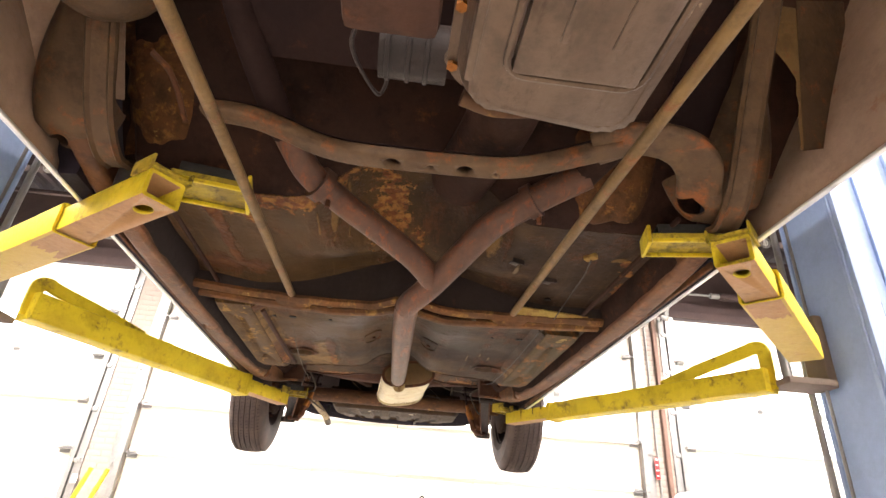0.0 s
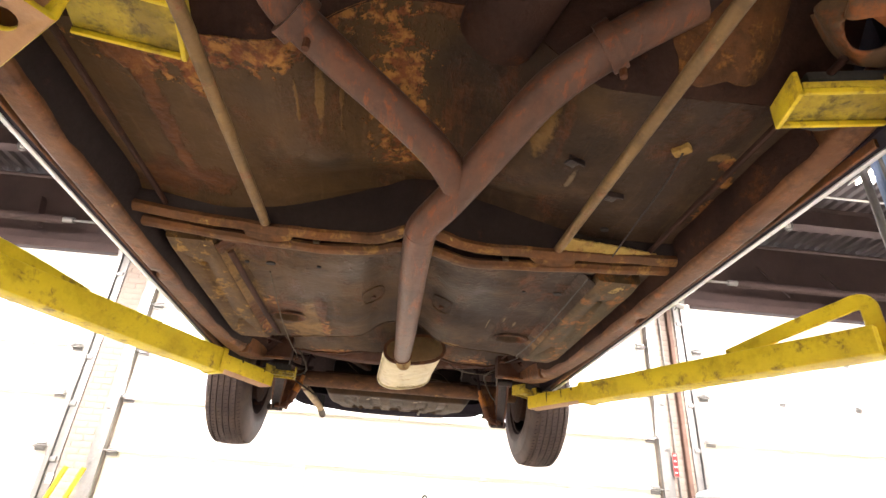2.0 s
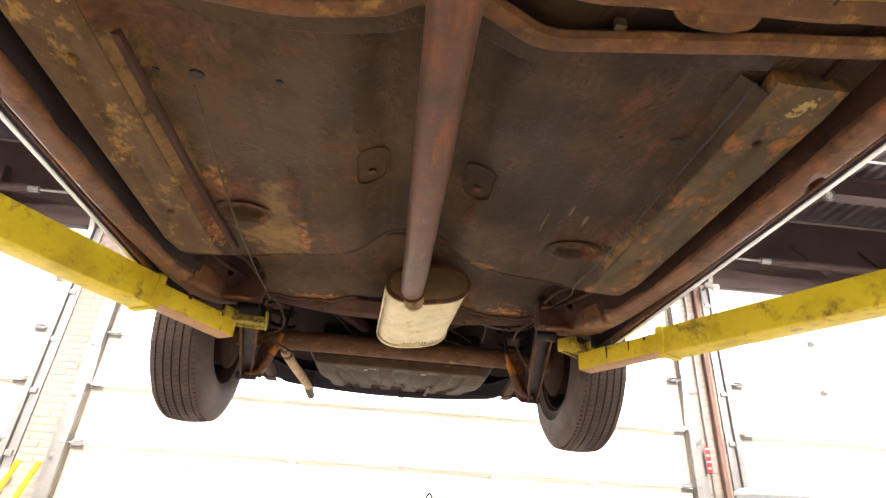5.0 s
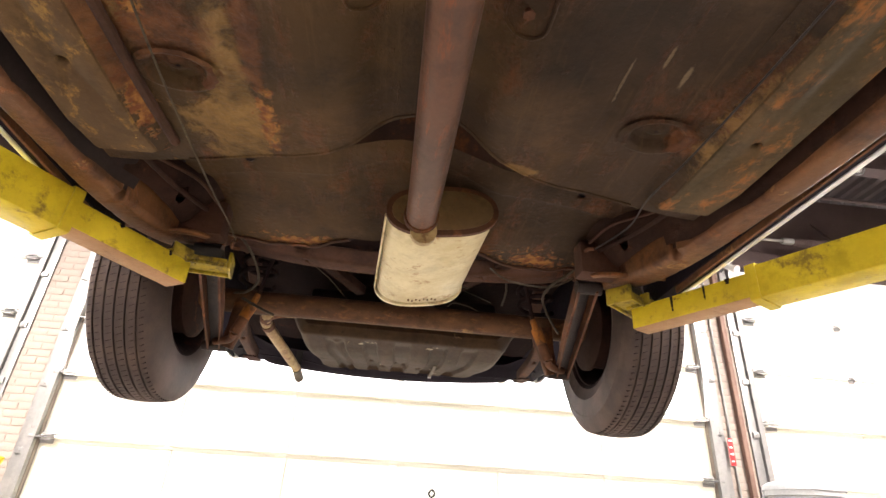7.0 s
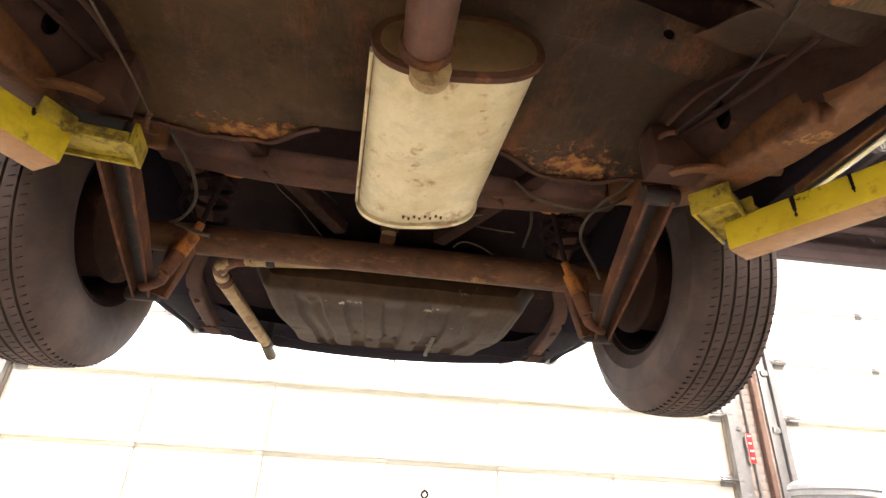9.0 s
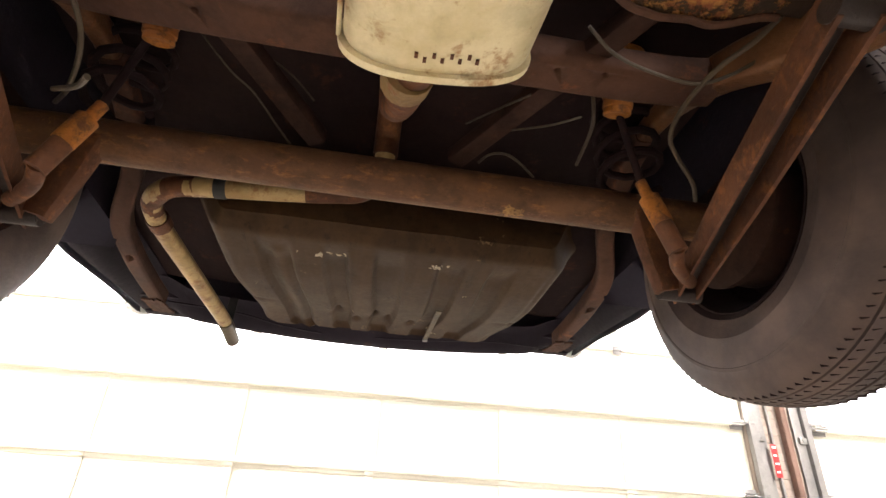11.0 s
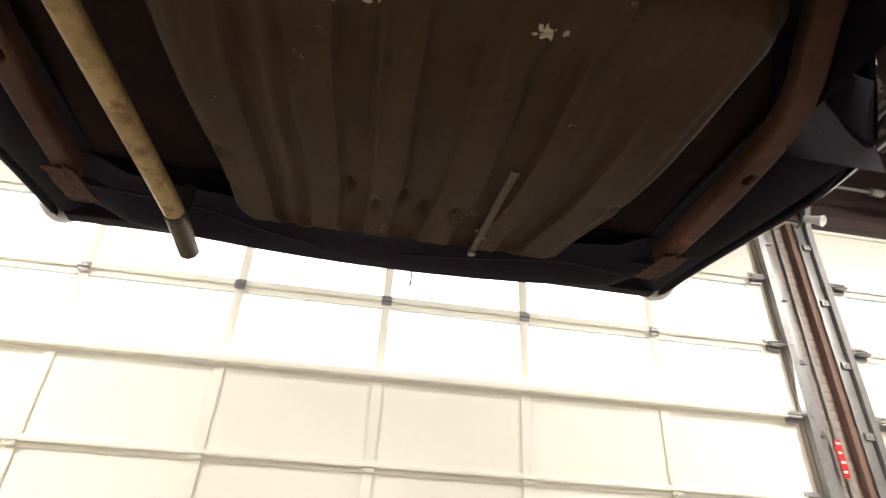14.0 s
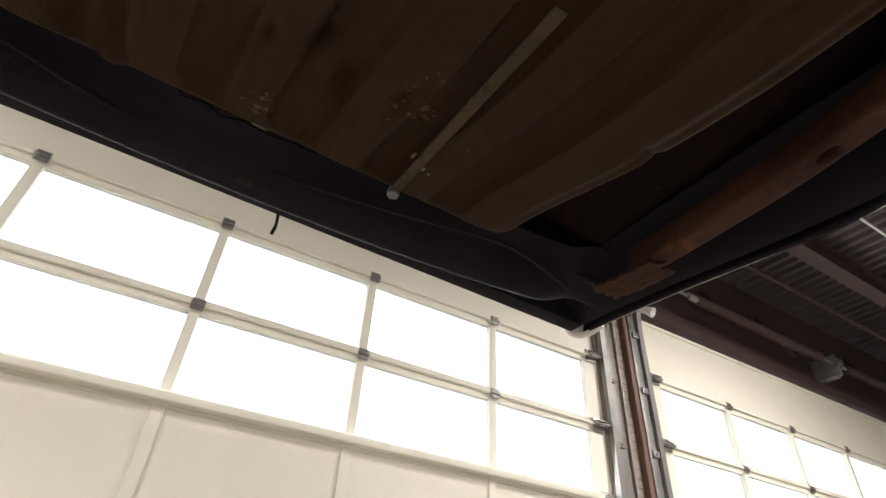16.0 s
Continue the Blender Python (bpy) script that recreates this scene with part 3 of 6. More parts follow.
STILES = [-1.90, -0.942, 0.016, 0.975, 1.935]
door1, off1 = garage_door("door_1", -2.95, 2.94, STILES, "cream sectional garage door with two rows of windows")
garage_door("door_2", -9.42, -3.53, [s - 6.475 for s in STILES], "cream sectional garage door with two rows of windows")
garage_door("door_3", 3.52, 9.41, [s + 6.465 for s in STILES], "cream sectional garage door with two rows of windows")
ring = tube([(0.36, DOOR_Y - 0.03, 0.79), (0.335, DOOR_Y - 0.045, 0.82), (0.36, DOOR_Y - 0.05, 0.85), (0.385, DOOR_Y - 0.045, 0.82), (0.36, DOOR_Y - 0.03, 0.79)], 0.008, 6, 8)
ring.transform(off1)
part("lift_handle", ring, BLACK, door1, "black ring-shaped lift handle")


# ---- piers, tracks and header gear ----
def pier(name, x0, x1):
    ob = solo(name, box((x0, DOOR_Y - 0.02, 0), (x1, DOOR_Y + 0.07, LINTEL + 0.03)), MORTAR, "painted brick pier between two garage doors", "brick pier", "structure")
    return ob


# brown instead of cream: the tracks' shadow is put into the door stops' colour
for k, (a, b) in enumerate(((-2.99, -2.86), (2.85, 2.98), (-3.62, -3.49), (3.48, 3.60))):
    solo("trim_%d" % (k + 1), box((a, DOOR_Y + 0.049, 0), (b, DOOR_Y + 0.075, LINTEL + 0.03), 0.002), JAMB_DULL, "door stop behind a garage door's edge, brown for the track's shadow", "door stop", "structure")
PIERS = [pier("wall_pier_1", -3.523, -2.955), pier("wall_pier_2", 2.945, 3.513)]
solo("wall_pier_3", box((-FLOOR_X, DOOR_Y - 0.02, 0), (-9.50, DOOR_Y + 0.28, LINTEL + 0.03)), BRICK, "painted brick pier", "brick pier", "structure")
solo("wall_pier_4", box((9.49, DOOR_Y - 0.02, 0), (FLOOR_X, DOOR_Y + 0.28, LINTEL + 0.03)), BRICK, "painted brick pier", "brick pier", "structure")


def door_track(x, d, curve):
    """A roller track beside a door: a channel with its mounting angle and slotted brackets."""
    tr = thing("door_track", Matrix.Translation((x, DOOR_Y - 0.05, 0)), "galvanised steel vertical door track with slotted brackets", "door track", "door tracks", "structure")
    top = [(0, 0, 0.0), (0, 0, 3.05)] + ([(0, -0.02, 3.25), (0, -0.12, 3.45), (0, -0.32, 3.56), (0, -1.2, 3.60), (0, -3.0, 3.60)] if curve else [(0, 0, 3.3)])
    prof = [(-0.026, -0.024), (0.026, -0.024), (0.026, 0.024), (0.018, 0.024), (0.018, -0.016), (-0.018, -0.016), (-0.018, 0.024), (-0.026, 0.024)]
    path = [Vector(top[0]), Vector(top[1])] + (spline(top[1:], 5)[1:] if curve else [Vector(top[2])])
    part("channel", sweep(path, [(v, u * d) for u, v in prof], up=Vector((1, 0, 0))), GALV, tr)
    part("angle", box((d * 0.072 - 0.040, 0.005, 0), (d * 0.072 + 0.040, 0.022, 3.24), 0.002), GALV, tr)
    for z in (0.35, 0.95, 1.5, 2.0, 2.5, 3.0):
        bm = box((min(0, d * 0.09), -0.014, z - 0.025), (max(0, d * 0.09), 0.004, z + 0.025), 0.003)
        bolt((d * 0.06, -0.016, z), 0.010, 0.008, bm, Matrix.Rotation(radians(90), 4, "X"))
        part("bracket", bm, GALV, tr)
    return tr


for x, d in ((-2.985, -1), (2.975, 1), (-3.475, 1), (3.455, -1), (-9.46, -1), (9.45, 1)):
    door_track(x, d, True)
solo("jamb_channel", sweep([(3.262, DOOR_Y - 0.05, 0), (3.262, DOOR_Y - 0.05, 3.2)], rounded(0.048, 0.06, 0.006, 2), up=Vector((0, 1, 0))), JAMB, "oxide-red steel jamb channel on a brick pier", "door jamb", "structure")
solo("conduit", tube([(3.145, DOOR_Y - 0.04, 0), (3.145, DOOR_Y - 0.04, 3.25)], 0.011, 1, 10), GALV, "thin galvanised conduit on a brick pier", "conduit", "structure")
solo("conduit", tube([(-FLOOR_X, 5.2, 4.12), (FLOOR_X, 5.2, 4.12)], 0.012, 1, 10), WHITE, "thin white conduit under the roof deck", "conduit", "structure")
solo("conduit", tube([(-FLOOR_X, 6.1, 3.92), (FLOOR_X, 6.1, 3.92)], 0.020, 1, 10), HEADER, "dark steel pipe under the roof deck", "pipe", "structure")


def torsion_gear(xc):
    g = thing("torsion_spring_shaft", Matrix.Translation((xc, DOOR_Y - 0.22, 3.56)), "dark door counterbalance shaft with springs and steel brackets", "door spring", "door spring shafts")
    part("shaft", tube([(-2.95, 0, 0), (2.95, 0, 0)], 0.016, 1, 10), GALV, g)
    for a, b in ((-2.3, -0.25), (0.25, 2.3)):
        n = 90
        bm = tube([(a, 0, 0), (b, 0, 0)], 0.044, 1, 14)
        for k in range(n):
            x = a + (b - a) * (k + 0.5) / n
            lathe([(0.044, -0.009), (0.052, 0.0), (0.044, 0.009)], "x", 12, bm, Matrix.Translation((x, 0, 0)))
        part("spring", bm, HEADER, g)
        part("winding_cone", tube([(b if a > 0 else a, 0, 0), ((b + 0.12) if a > 0 else (a - 0.12), 0, 0)], 0.036, 1, 12), GALV, g)
    for x in (-3.0, 0.0, 3.0):
        bm = box((x - 0.05, 0.0, -0.16), (x + 0.05, 0.235, -0.150), 0.002)
        box((x - 0.006, -0.05, -0.16), (x + 0.006, 0.235, 0.10), 0.002, bm)
        part("bearing_plate", bm, GALV, g)
        part("cable_drum", lathe([(0.02, -0.06), (0.075, -0.06), (0.075, -0.045), (0.06, -0.04), (0.06, 0.03), (0.075, 0.035), (0.075, 0.05), (0.02, 0.05)], "x", 20, None, Matrix.Translation((x * 0.97 + 0.02, 0, 0))), GALV, g)
    for x in (-1.8, -0.9, 0.9, 1.8):
        part("stay", sweep([(x, 0.235, 0.40), (x + 0.22, 0.05, -0.10)], rounded(0.07, 0.006, 0.002, 1)), HEADER, g)
    return g


g0 = torsion_gear(-0.02)
for xc in (-6.48, 6.46):
    copy_thing(g0, Matrix.Translation((xc, DOOR_Y - 0.22, 3.56)))
solo("lintel_angle", box((-FLOOR_X, DOOR_Y - 0.05, LINTEL), (FLOOR_X, DOOR_Y + 0.015, LINTEL + 0.10), 0.004), HEADER, "dark steel lintel angle over the garage doors", "lintel", "structure")


# ---- strip lights, caged lamps, flood light ----
def strip_light(x, y):
    f = thing("strip_light", Matrix.Translation((x, y, 3.83)), "white twin fluorescent strip light hanging under the roof", "ceiling light", "strip lights")
    prof = [(-0.11, -0.03), (-0.05, 0.035), (0.05, 0.035), (0.11, -0.03), (0.104, -0.034), (0.046, 0.026), (-0.046, 0.026), (-0.104, -0.034)]
    part("housing", sweep([(0, -0.64, 0), (0, 0.64, 0)], prof), WHITE, f)
    for dx in (-0.045, 0.045):
        part("tube", tube([(dx, -0.6, -0.028), (dx, 0.6, -0.028)], 0.013, 1, 10), TUBE_GLOW, f)
    for dy in (-0.5, 0.5):
        part("hanger", tube([(0, dy, 0.03), (0, dy, ROOF - 3.83)], 0.004, 1, 6), GALV, f)
    return f


for tx, ty in TUBES:
    strip_light(tx, ty)


def caged_lamp(x, y, z):
    f = thing("caged_lamp", Matrix.Translation((x, y, z)), "small wire-caged lamp hanging under the roof", "ceiling lamp", "caged lamps")
    part("stem", tube([(0, 0, 0.06), (0, 0, ROOF - z)], 0.010, 1, 8), GALV, f)
    part("bulb", lathe([(0.0, -0.055), (0.022, -0.045), (0.030, -0.02), (0.024, 0.01), (0.014, 0.04), (0.014, 0.065), (0.0, 0.065)], "z", 16), WHITE, f)
    for k in range(6):
        a = math.pi * k / 6
        c, s = 0.052 * math.cos(a), 0.052 * math.sin(a)
        part("wire", tube([(c * 0.4, s * 0.4, 0.05), (c, s, 0.0), (c * 0.8, s * 0.8, -0.06), (0, 0, -0.08), (-c * 0.8, -s * 0.8, -0.06), (-c, -s, 0.0), (-c * 0.4, -s * 0.4, 0.05)], 0.003, 4, 6), GALV, f)
    return f


caged_lamp(4.38, 5.64, 4.0)
caged_lamp(-4.32, 5.60, 4.0)


def flood_light():
    f = thing("flood_light", pose(3.38, 6.46, 3.17, 0, 0, 0), "white cylindrical flood light on a bracket at the pier's top", "flood light")
    part("can", lathe([(0.0, -0.07), (0.030, -0.07), (0.034, 0.02), (0.046, 0.07), (0.042, 0.075), (0.0, 0.05)], "z", 20, None, pose(0, 0, 0, 125, 0, 25)), WHITE, f)
    part("bracket", tube([(0, 0.02, 0.03), (0, 0.1, 0.05), (0, 0.19, 0.02)], 0.010, 4, 8), GALV, f)
    return f


flood_light()


# ---- loose things by the piers ----
def bin_with_lid():
    b = thing("waste_bin", Matrix.Translation((3.36, 6.12, 0)), "grey plastic waste bin with a domed lid beside the pier", "waste bin")
    part("body", lathe([(0.0, 0.0), (0.21, 0.0), (0.225, 0.03), (0.262, 0.94), (0.285, 0.945), (0.285, 0.985), (0.255, 0.985), (0.255, 0.94), (0.20, 0.05), (0.0, 0.05)], "z", 36), GREYBIN, b)
    part("lid", lathe([(0.0, 1.075), (0.16, 1.068), (0.255, 1.045), (0.292, 1.02), (0.298, 0.985), (0.290, 0.985), (0.28, 1.01), (0.0, 1.05)], "z", 36), GREYBIN, b)
    return b


bin_with_lid()


def yellow_stand():
    b = thing("tool_stand", Matrix.Translation((-3.0, 6.05, 0)), "yellow painted steel bar stand on the floor beside the pier", "stand")
    for dx in (0.0, 0.16):
        part("bar", sweep([(dx - 0.22, 0, 0.0), (dx + 0.04, 0.0, 0.86)], rounded(0.035, 0.035, 0.006, 2)), YELLOW, b)
    part("foot", box((-0.3, -0.2, 0.0), (0.3, 0.2, 0.02), 0.004), YELLOW, b)
    return b


yellow_stand()


def pier_label(x, z, w, h, red):
    lab = thing("pier_label", Matrix.Translation((x, DOOR_Y - 0.085, z)), "red and white warning label on the pier" if red else "small white printed label on the pier", "label")
    part("plate", box((-w / 2, 0, -h / 2), (w / 2, 0.004, h / 2), 0.001), RED if red else WHITE, lab)
    n = 4 if red else 3
    for k in range(n):
        z1 = h / 2 - h * (k + 0.25) / n
        part("printed_bar", box((-w * 0.34, -0.003, z1 - h * 0.22 / n), (w * (0.34 if k % 2 == 0 else 0.2), 0.0, z1), 0.0), WHITE if red else BLACK, lab)
    return lab


pier_label(3.105, 1.33, 0.05, 0.24, True)
pier_label(-3.37, 0.77, 0.06, 0.09, False)

# ---- the lift ----
def arm_profile(w, h):
    return rounded(w, h, 0.008, 2)


def open_tip(tube_end, b, d, we, he, turn, base):
    """Hollows the end of an extension tube and cuts the round hole in its underside."""
    void = sweep([b - d * 0.16, b + d * 0.03], rounded(we - 0.016, he - 0.016, 0.004, 2))
    void.transform(Matrix.Translation(-base))
    cut(tube_end, void)
    hole = plug(b - d * 0.055 + Vector((0, 0, -0.05)), 0.024, 0.060, 0.7, math.degrees(turn))
    hole.transform(Matrix.Translation(-base))
    cut(tube_end, hole)


def lift_post(side, front, rear, label):
    """One column of the lift with its carriage and two swing arms. front and rear: (pivot, knuckle, tip, pad) places."""
    s = side
    base = Vector((1.52 * s, 1.62, 0))
    post = thing("lift_post", Matrix.Translation(base), label, "vehicle lift", "two-post lift")

    def add(nm, bm, mat, lab="", parent=post, sharp=38):
        bm.transform(Matrix.Translation(-base))
        return part(nm, bm, mat, parent, lab, sharp)

    x0 = 1.465 * s
    lo, hi = sorted((x0, x0 + 0.335 * s))
    add("column", box((lo, 1.55, 0.02), (hi, 1.78, 3.55), 0.012), BLUE)
    for y in (1.545, 1.785):
        add("column_flange", box((lo - 0.006, y - 0.008, 0.02), (hi + 0.006, y + 0.008, 3.55), 0.004), BLUE)
    add("base_plate", box((lo - 0.08, 1.45, 0), (hi + 0.08, 1.90, 0.02), 0.003), BLUE)
    for u0, u1, d in ((0.0, 0.062, 0.022), (0.118, 0.132, 0.012), (0.27, 0.335, 0.016)):
        f0, f1 = sorted((x0 + u0 * s, x0 + u1 * s))
        add("folded_lip", box((f0, 1.537 - d, 0.03), (f1, 1.5372, 3.54), 0.004), BLUE)
    c0, c1 = sorted((x0 - 0.035 * s, x0))
    add("carriage", box((c0, 1.700, 1.07), (c1, 1.80, 1.33), 0.010), JAMB_DULL, "dull brown steel carriage")
    c0, c1 = sorted((x0 - 0.20 * s, x0 - 0.030 * s))
    add("carriage_plate", box((c0, 1.665, 1.066), (c1, 1.80, 1.090), 0.008), JAMB_DULL)
    add("hydraulic_line", tube([(x0 - 0.03 * s, 1.80, 0.3), (x0 - 0.03 * s, 1.80, 1.6), (x0 - 0.03 * s, 1.80, 3.4)], 0.012, 4, 8), GALV)
    add("safety_cable", tube([(x0 - 0.02 * s, 1.74, 0.3), (x0 - 0.02 * s, 1.74, 3.4)], 0.006, 1, 6), GALV)
    add("pivot_pin", plug((x0 - 0.180 * s, 1.70, 1.150), 0.016, 0.12), GALV, "bright steel pivot pin")
    for kind, (a, k, b, pad) in (("front_arm", front), ("rear_arm", rear)):
        a, k, b, pad = Vector(a), Vector(k), Vector(b), Vector(pad)
        w, hh = (0.094, 0.074) if kind == "front_arm" else (0.085, 0.080 if s > 0 else 0.092)
        we, he = w - 0.018, 0.060
        d = (b - k).normalized()
        turn = math.atan2(d.y, d.x)
        out = (a - k).normalized()
        arm = add(kind, sweep([a, k], arm_profile(w, hh)), YELLOW, "chipped yellow steel swing arm")
        if kind == "front_arm":
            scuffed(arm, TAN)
            mouth = sweep([k + out * 0.05, k - out * 0.05], rounded(we + 0.006, he + 0.006, 0.005, 2))
            mouth.transform(Matrix.Translation(-base))
            cut(arm, mouth)
            side = out.cross(Vector((0, 0, 1))).normalized()
            low = Vector((0, 0, -hh / 2 - 0.0005))
            rub = sheet(lambda u, v: k + low + side * (u - 0.5) * (w - 0.018) + out * (0.002 + v * (0.105 + 0.030 * u + 0.045 * noise.noise((u * 5, s * 3, 1)) + 0.020 * noise.noise((u * 17, s, 4)))), steps(0, 1, 24), steps(0, 1, 3), 0.0015)
            rub.transform(Matrix.Translation(-base))
            part("bare_patch", rub, BARE, arm, "patch of bare brown steel")
        bare = sweep([k + out * 0.045, b], rounded(we, he, 0.006, 2))
        bare.transform(Matrix.Translation(-base))
        inner = part("extension", bare, YELLOW, arm, "worn yellow extension tube with bare brown steel")
        if kind == "rear_arm":
            collar = sweep([k + out * -0.012, k + out * 0.010], arm_profile(w + 0.008, hh + 0.007))
            collar.transform(Matrix.Translation(-base))
            part("collar", collar, YELLOW, arm)
        if kind == "rear_arm":
            facing = Vector((-d.y, d.x, 0)) * (1 if s > 0 else -1)
            for along, wide, drop in ((0.118, 0.005, 0.040), (0.204, 0.004, 0.034), (0.262, 0.008, 0.012)) if s > 0 else ((0.060, 0.006, 0.012), (0.190, 0.008, 0.009)):
                p = b - d * along + facing * (we / 2 + 0.0005) + Vector((0, 0, he / 2 - 0.002))
                run = sheet(lambda u, v: p + d * (u - 0.5) * wide * (1.5 - 0.5 * v - 0.5 * v ** 6 + 0.8 * noise.noise((v * 7, along * 40, s))) - Vector((0, 0, drop * v)), steps(0, 1, 6), steps(0, 1, 10), 0.001)
                run.transform(Matrix.Translation(-base))
                part("grease_run", run, GREASE, inner, "black grease run")
        if kind == "front_arm":
            open_tip(inner, b, d, we, he, turn, base)
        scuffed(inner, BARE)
        # saddle at the tip: two cheeks standing on the tube, the pad plate and its lip
        m = Matrix.Translation(b) @ Matrix.Rotation(turn, 4, "Z")
        cw, top = we / 2, he / 2
        cheeks = box((-0.060, -cw - 0.006, top - 0.006), (0.012, -cw, top + 0.026), 0.003, None, m)
        box((-0.060, cw, top - 0.006), (0.012, cw + 0.006, top + 0.026), 0.003, cheeks, m)
        box((-0.060, -cw, top + 0.001), (0.012, cw, top + 0.008), 0.002, cheeks, m)
        cheeks.transform(Matrix.Translation(-base))
        part("cheek", cheeks, GREASY_YELLOW, arm)
        e = pad - b if kind == "rear_arm" else Vector((-0.1 * s, 0.02, 0))
        mp = Matrix.Translation(pad) @ Matrix.Rotation(math.atan2(e.y, e.x), 4, "Z")
        k2 = 0.036 if kind == "rear_arm" else 0.038 if s > 0 else 0.050
        saddle = box((-0.085, -k2, -0.010), (0.060, k2, 0.002), 0.003, None, mp)
        saddle.transform(Matrix.Translation(-base))
        plate = part("saddle", saddle, GREASY_YELLOW, arm)
        for e0, e1 in ((-k2, -k2 + 0.006), (k2 - 0.006, k2)):
            fold = box((-0.085, e0, -0.020), (0.060, e1, -0.0105), 0.002, None, mp)
            fold.transform(Matrix.Translation(-base))
            part("folded_edge", fold, GREASY_YELLOW if kind == "rear_arm" else YELLOW, plate)
        lip = box((0.061, -k2, -0.022), (0.069, k2, 0.022), 0.003, None, mp)
        lip.transform(Matrix.Translation(-base))
        part("lip", lip, GREASY_YELLOW if kind == "rear_arm" else YELLOW, plate)
        rub = box((-0.075, -k2 + 0.008, 0.002), (0.045, k2 - 0.008, 0.030), 0.006, None, mp)
        rub.transform(Matrix.Translation(-base))
        part("rubber_pad", rub, BLACK, arm, "black rubber lift pad")
    # bent guard bar over the rear arm
    a, k = Vector(rear[0]), Vector(rear[1])
    up = Vector((0, 0, 1))
    rise = 1.212 - a.z
    along = (k - a).normalized()
    gb = sweep(spline([a + along * 0.004 - up * 0.030, a + along * 0.003 + up * (rise * 0.55), a + along * 0.008 + up * (rise - 0.012), a + along * 0.034 + up * rise, a + along * 0.075 + up * (rise - 0.008), a + along * 0.24 + up * (0.039 + (rise - 0.039) * 0.52), a + along * 0.42 + up * 0.040], 5), rounded(0.046, 0.010, 0.003, 1), up=Vector((-along.y, along.x, 0)))
    add("guard_bar", gb, YELLOW, "yellow bent guard bar above the arm")
    return post


right_post = lift_post(1, ((1.195, 1.490, 1.120), (0.808, 1.100, 1.120), (0.652, 0.944, 1.120), (0.575, 1.015, 1.170)),
                       ((1.260, 1.753, 1.090), (0.755, 2.64, 1.098), (0.596, 2.92, 1.100), (0.565, 2.895, 1.142)), "blue steel lift post with yellow swing arms under the car")
lift_post(-1, ((-1.30, 1.545, 1.120), (-0.745, 1.125, 1.120), (-0.490, 0.930, 1.120), (-0.430, 1.018, 1.185)),
                      ((-1.222, 1.763, 1.122), (-0.735, 2.60, 1.098), (-0.588, 2.862, 1.096), (-0.540, 2.870, 1.138)), "blue steel lift post with yellow swing arms under the car")
mark = bpy.data.curves.new("number", "FONT")
mark.body, mark.size, mark.extrude = "1", 0.075, 0.001
num = new("painted_number", mark)
num.data.materials.append(GREASE)
num.parent = right_post
num.matrix_parent_inverse = right_post.matrix_world.inverted()
num.matrix_world = pose(1.523, 1.5345, 1.275, 90, 0, 0)
tagged(num, "black hand-painted number on the column")

# ---- the car ----
CAR = Matrix.Translation((0.015, 0, 0)) @ Matrix.Rotation(radians(1.15), 4, "Z")
car = thing("car", CAR, "old rusty car raised on a lift, seen from below", "car")


def pan_z(x, y):
    z = 1.222 - 0.030 * ease(1.50, 1.62, y)
    h = 0.14 - 0.14 * ease(1.2, 1.52, y) + 0.05 * ease(1.59, 1.66, y)
    w = 0.20 - 0.09 * ease(1.1, 1.6, y)
    z += h * math.exp(-((x / w) ** 4))
    z += 0.100 * ease(1.34, 1.56, y) * ease(1.605, 1.580, y) * ease(0.47, 0.06, abs(x))
    if 1.06 < y < 1.46:
        for bx in (0.27, 0.36, 0.45):
            z -= 0.006 * math.exp(-(((abs(x) - bx) / 0.012) ** 2)) * ease(1.06, 1.12, y) * ease(1.46, 1.40, y)
    if 1.72 < y < 2.40:
        for bx in (0.19, 0.315):
            z -= 0.005 * math.exp(-(((abs(x) - bx) / 0.012) ** 2)) * ease(1.72, 1.80, y) * ease(2.40, 2.32, y)
        z += 0.010 * math.exp(-(((y - 2.05) / 0.16) ** 4)) * math.exp(-(((abs(x) - 0.25) / 0.17) ** 4))
    z += 0.050 * ease(-0.618, -0.640, x)
    for bx, ya, yb, d in ((-0.266, 2.10, 2.46, 0.007), (-0.466, 2.10, 2.46, 0.006), (0.294, 2.14, 2.44, -0.006), (-0.49, 1.12, 1.50, 0.007)):
        z -= d * math.exp(-(((x - bx) / 0.011) ** 2)) * ease(ya, ya + 0.05, y) * ease(yb, yb - 0.05, y)
    if y < 1.52:
        for c, ya, yb, d in ((-0.510 + 0.034 * ease(1.12, 1.24, y), 1.10, 1.50, 0.010), (-0.43 + 0.05 * ease(1.12, 1.26, y), 1.12, 1.40, 0.005), (0.24 - 0.03 * ease(1.15, 1.3, y), 1.14, 1.36, 0.006), (0.52, 1.12, 1.50, 0.005)):
            z -= d * math.exp(-(((x - c) / 0.013) ** 2)) * ease(ya, ya + 0.05, y) * ease(yb, yb - 0.05, y)
    z += 0.004 * noise.noise((x * 6, y * 6, 1)) + 0.0015 * noise.noise((x * 22, y * 22, 5))
    return z


def pan_end(x):
    """Where the floor ends towards the rear: it arches forward round the exhaust pipe."""
    d = abs(x - 0.02)
    return 2.362 + 0.10 * ease(0.0, 0.27, d) + 0.075 * ease(0.2, 0.6, d)


def front_floor(u, v):
    y = 1.085 + 0.535 * v
    return (u, y, pan_z(u, y))


def rear_floor(u, v):
    y = 1.62 + (pan_end(u) - 1.62) * v
    return (u, y, pan_z(u, y))


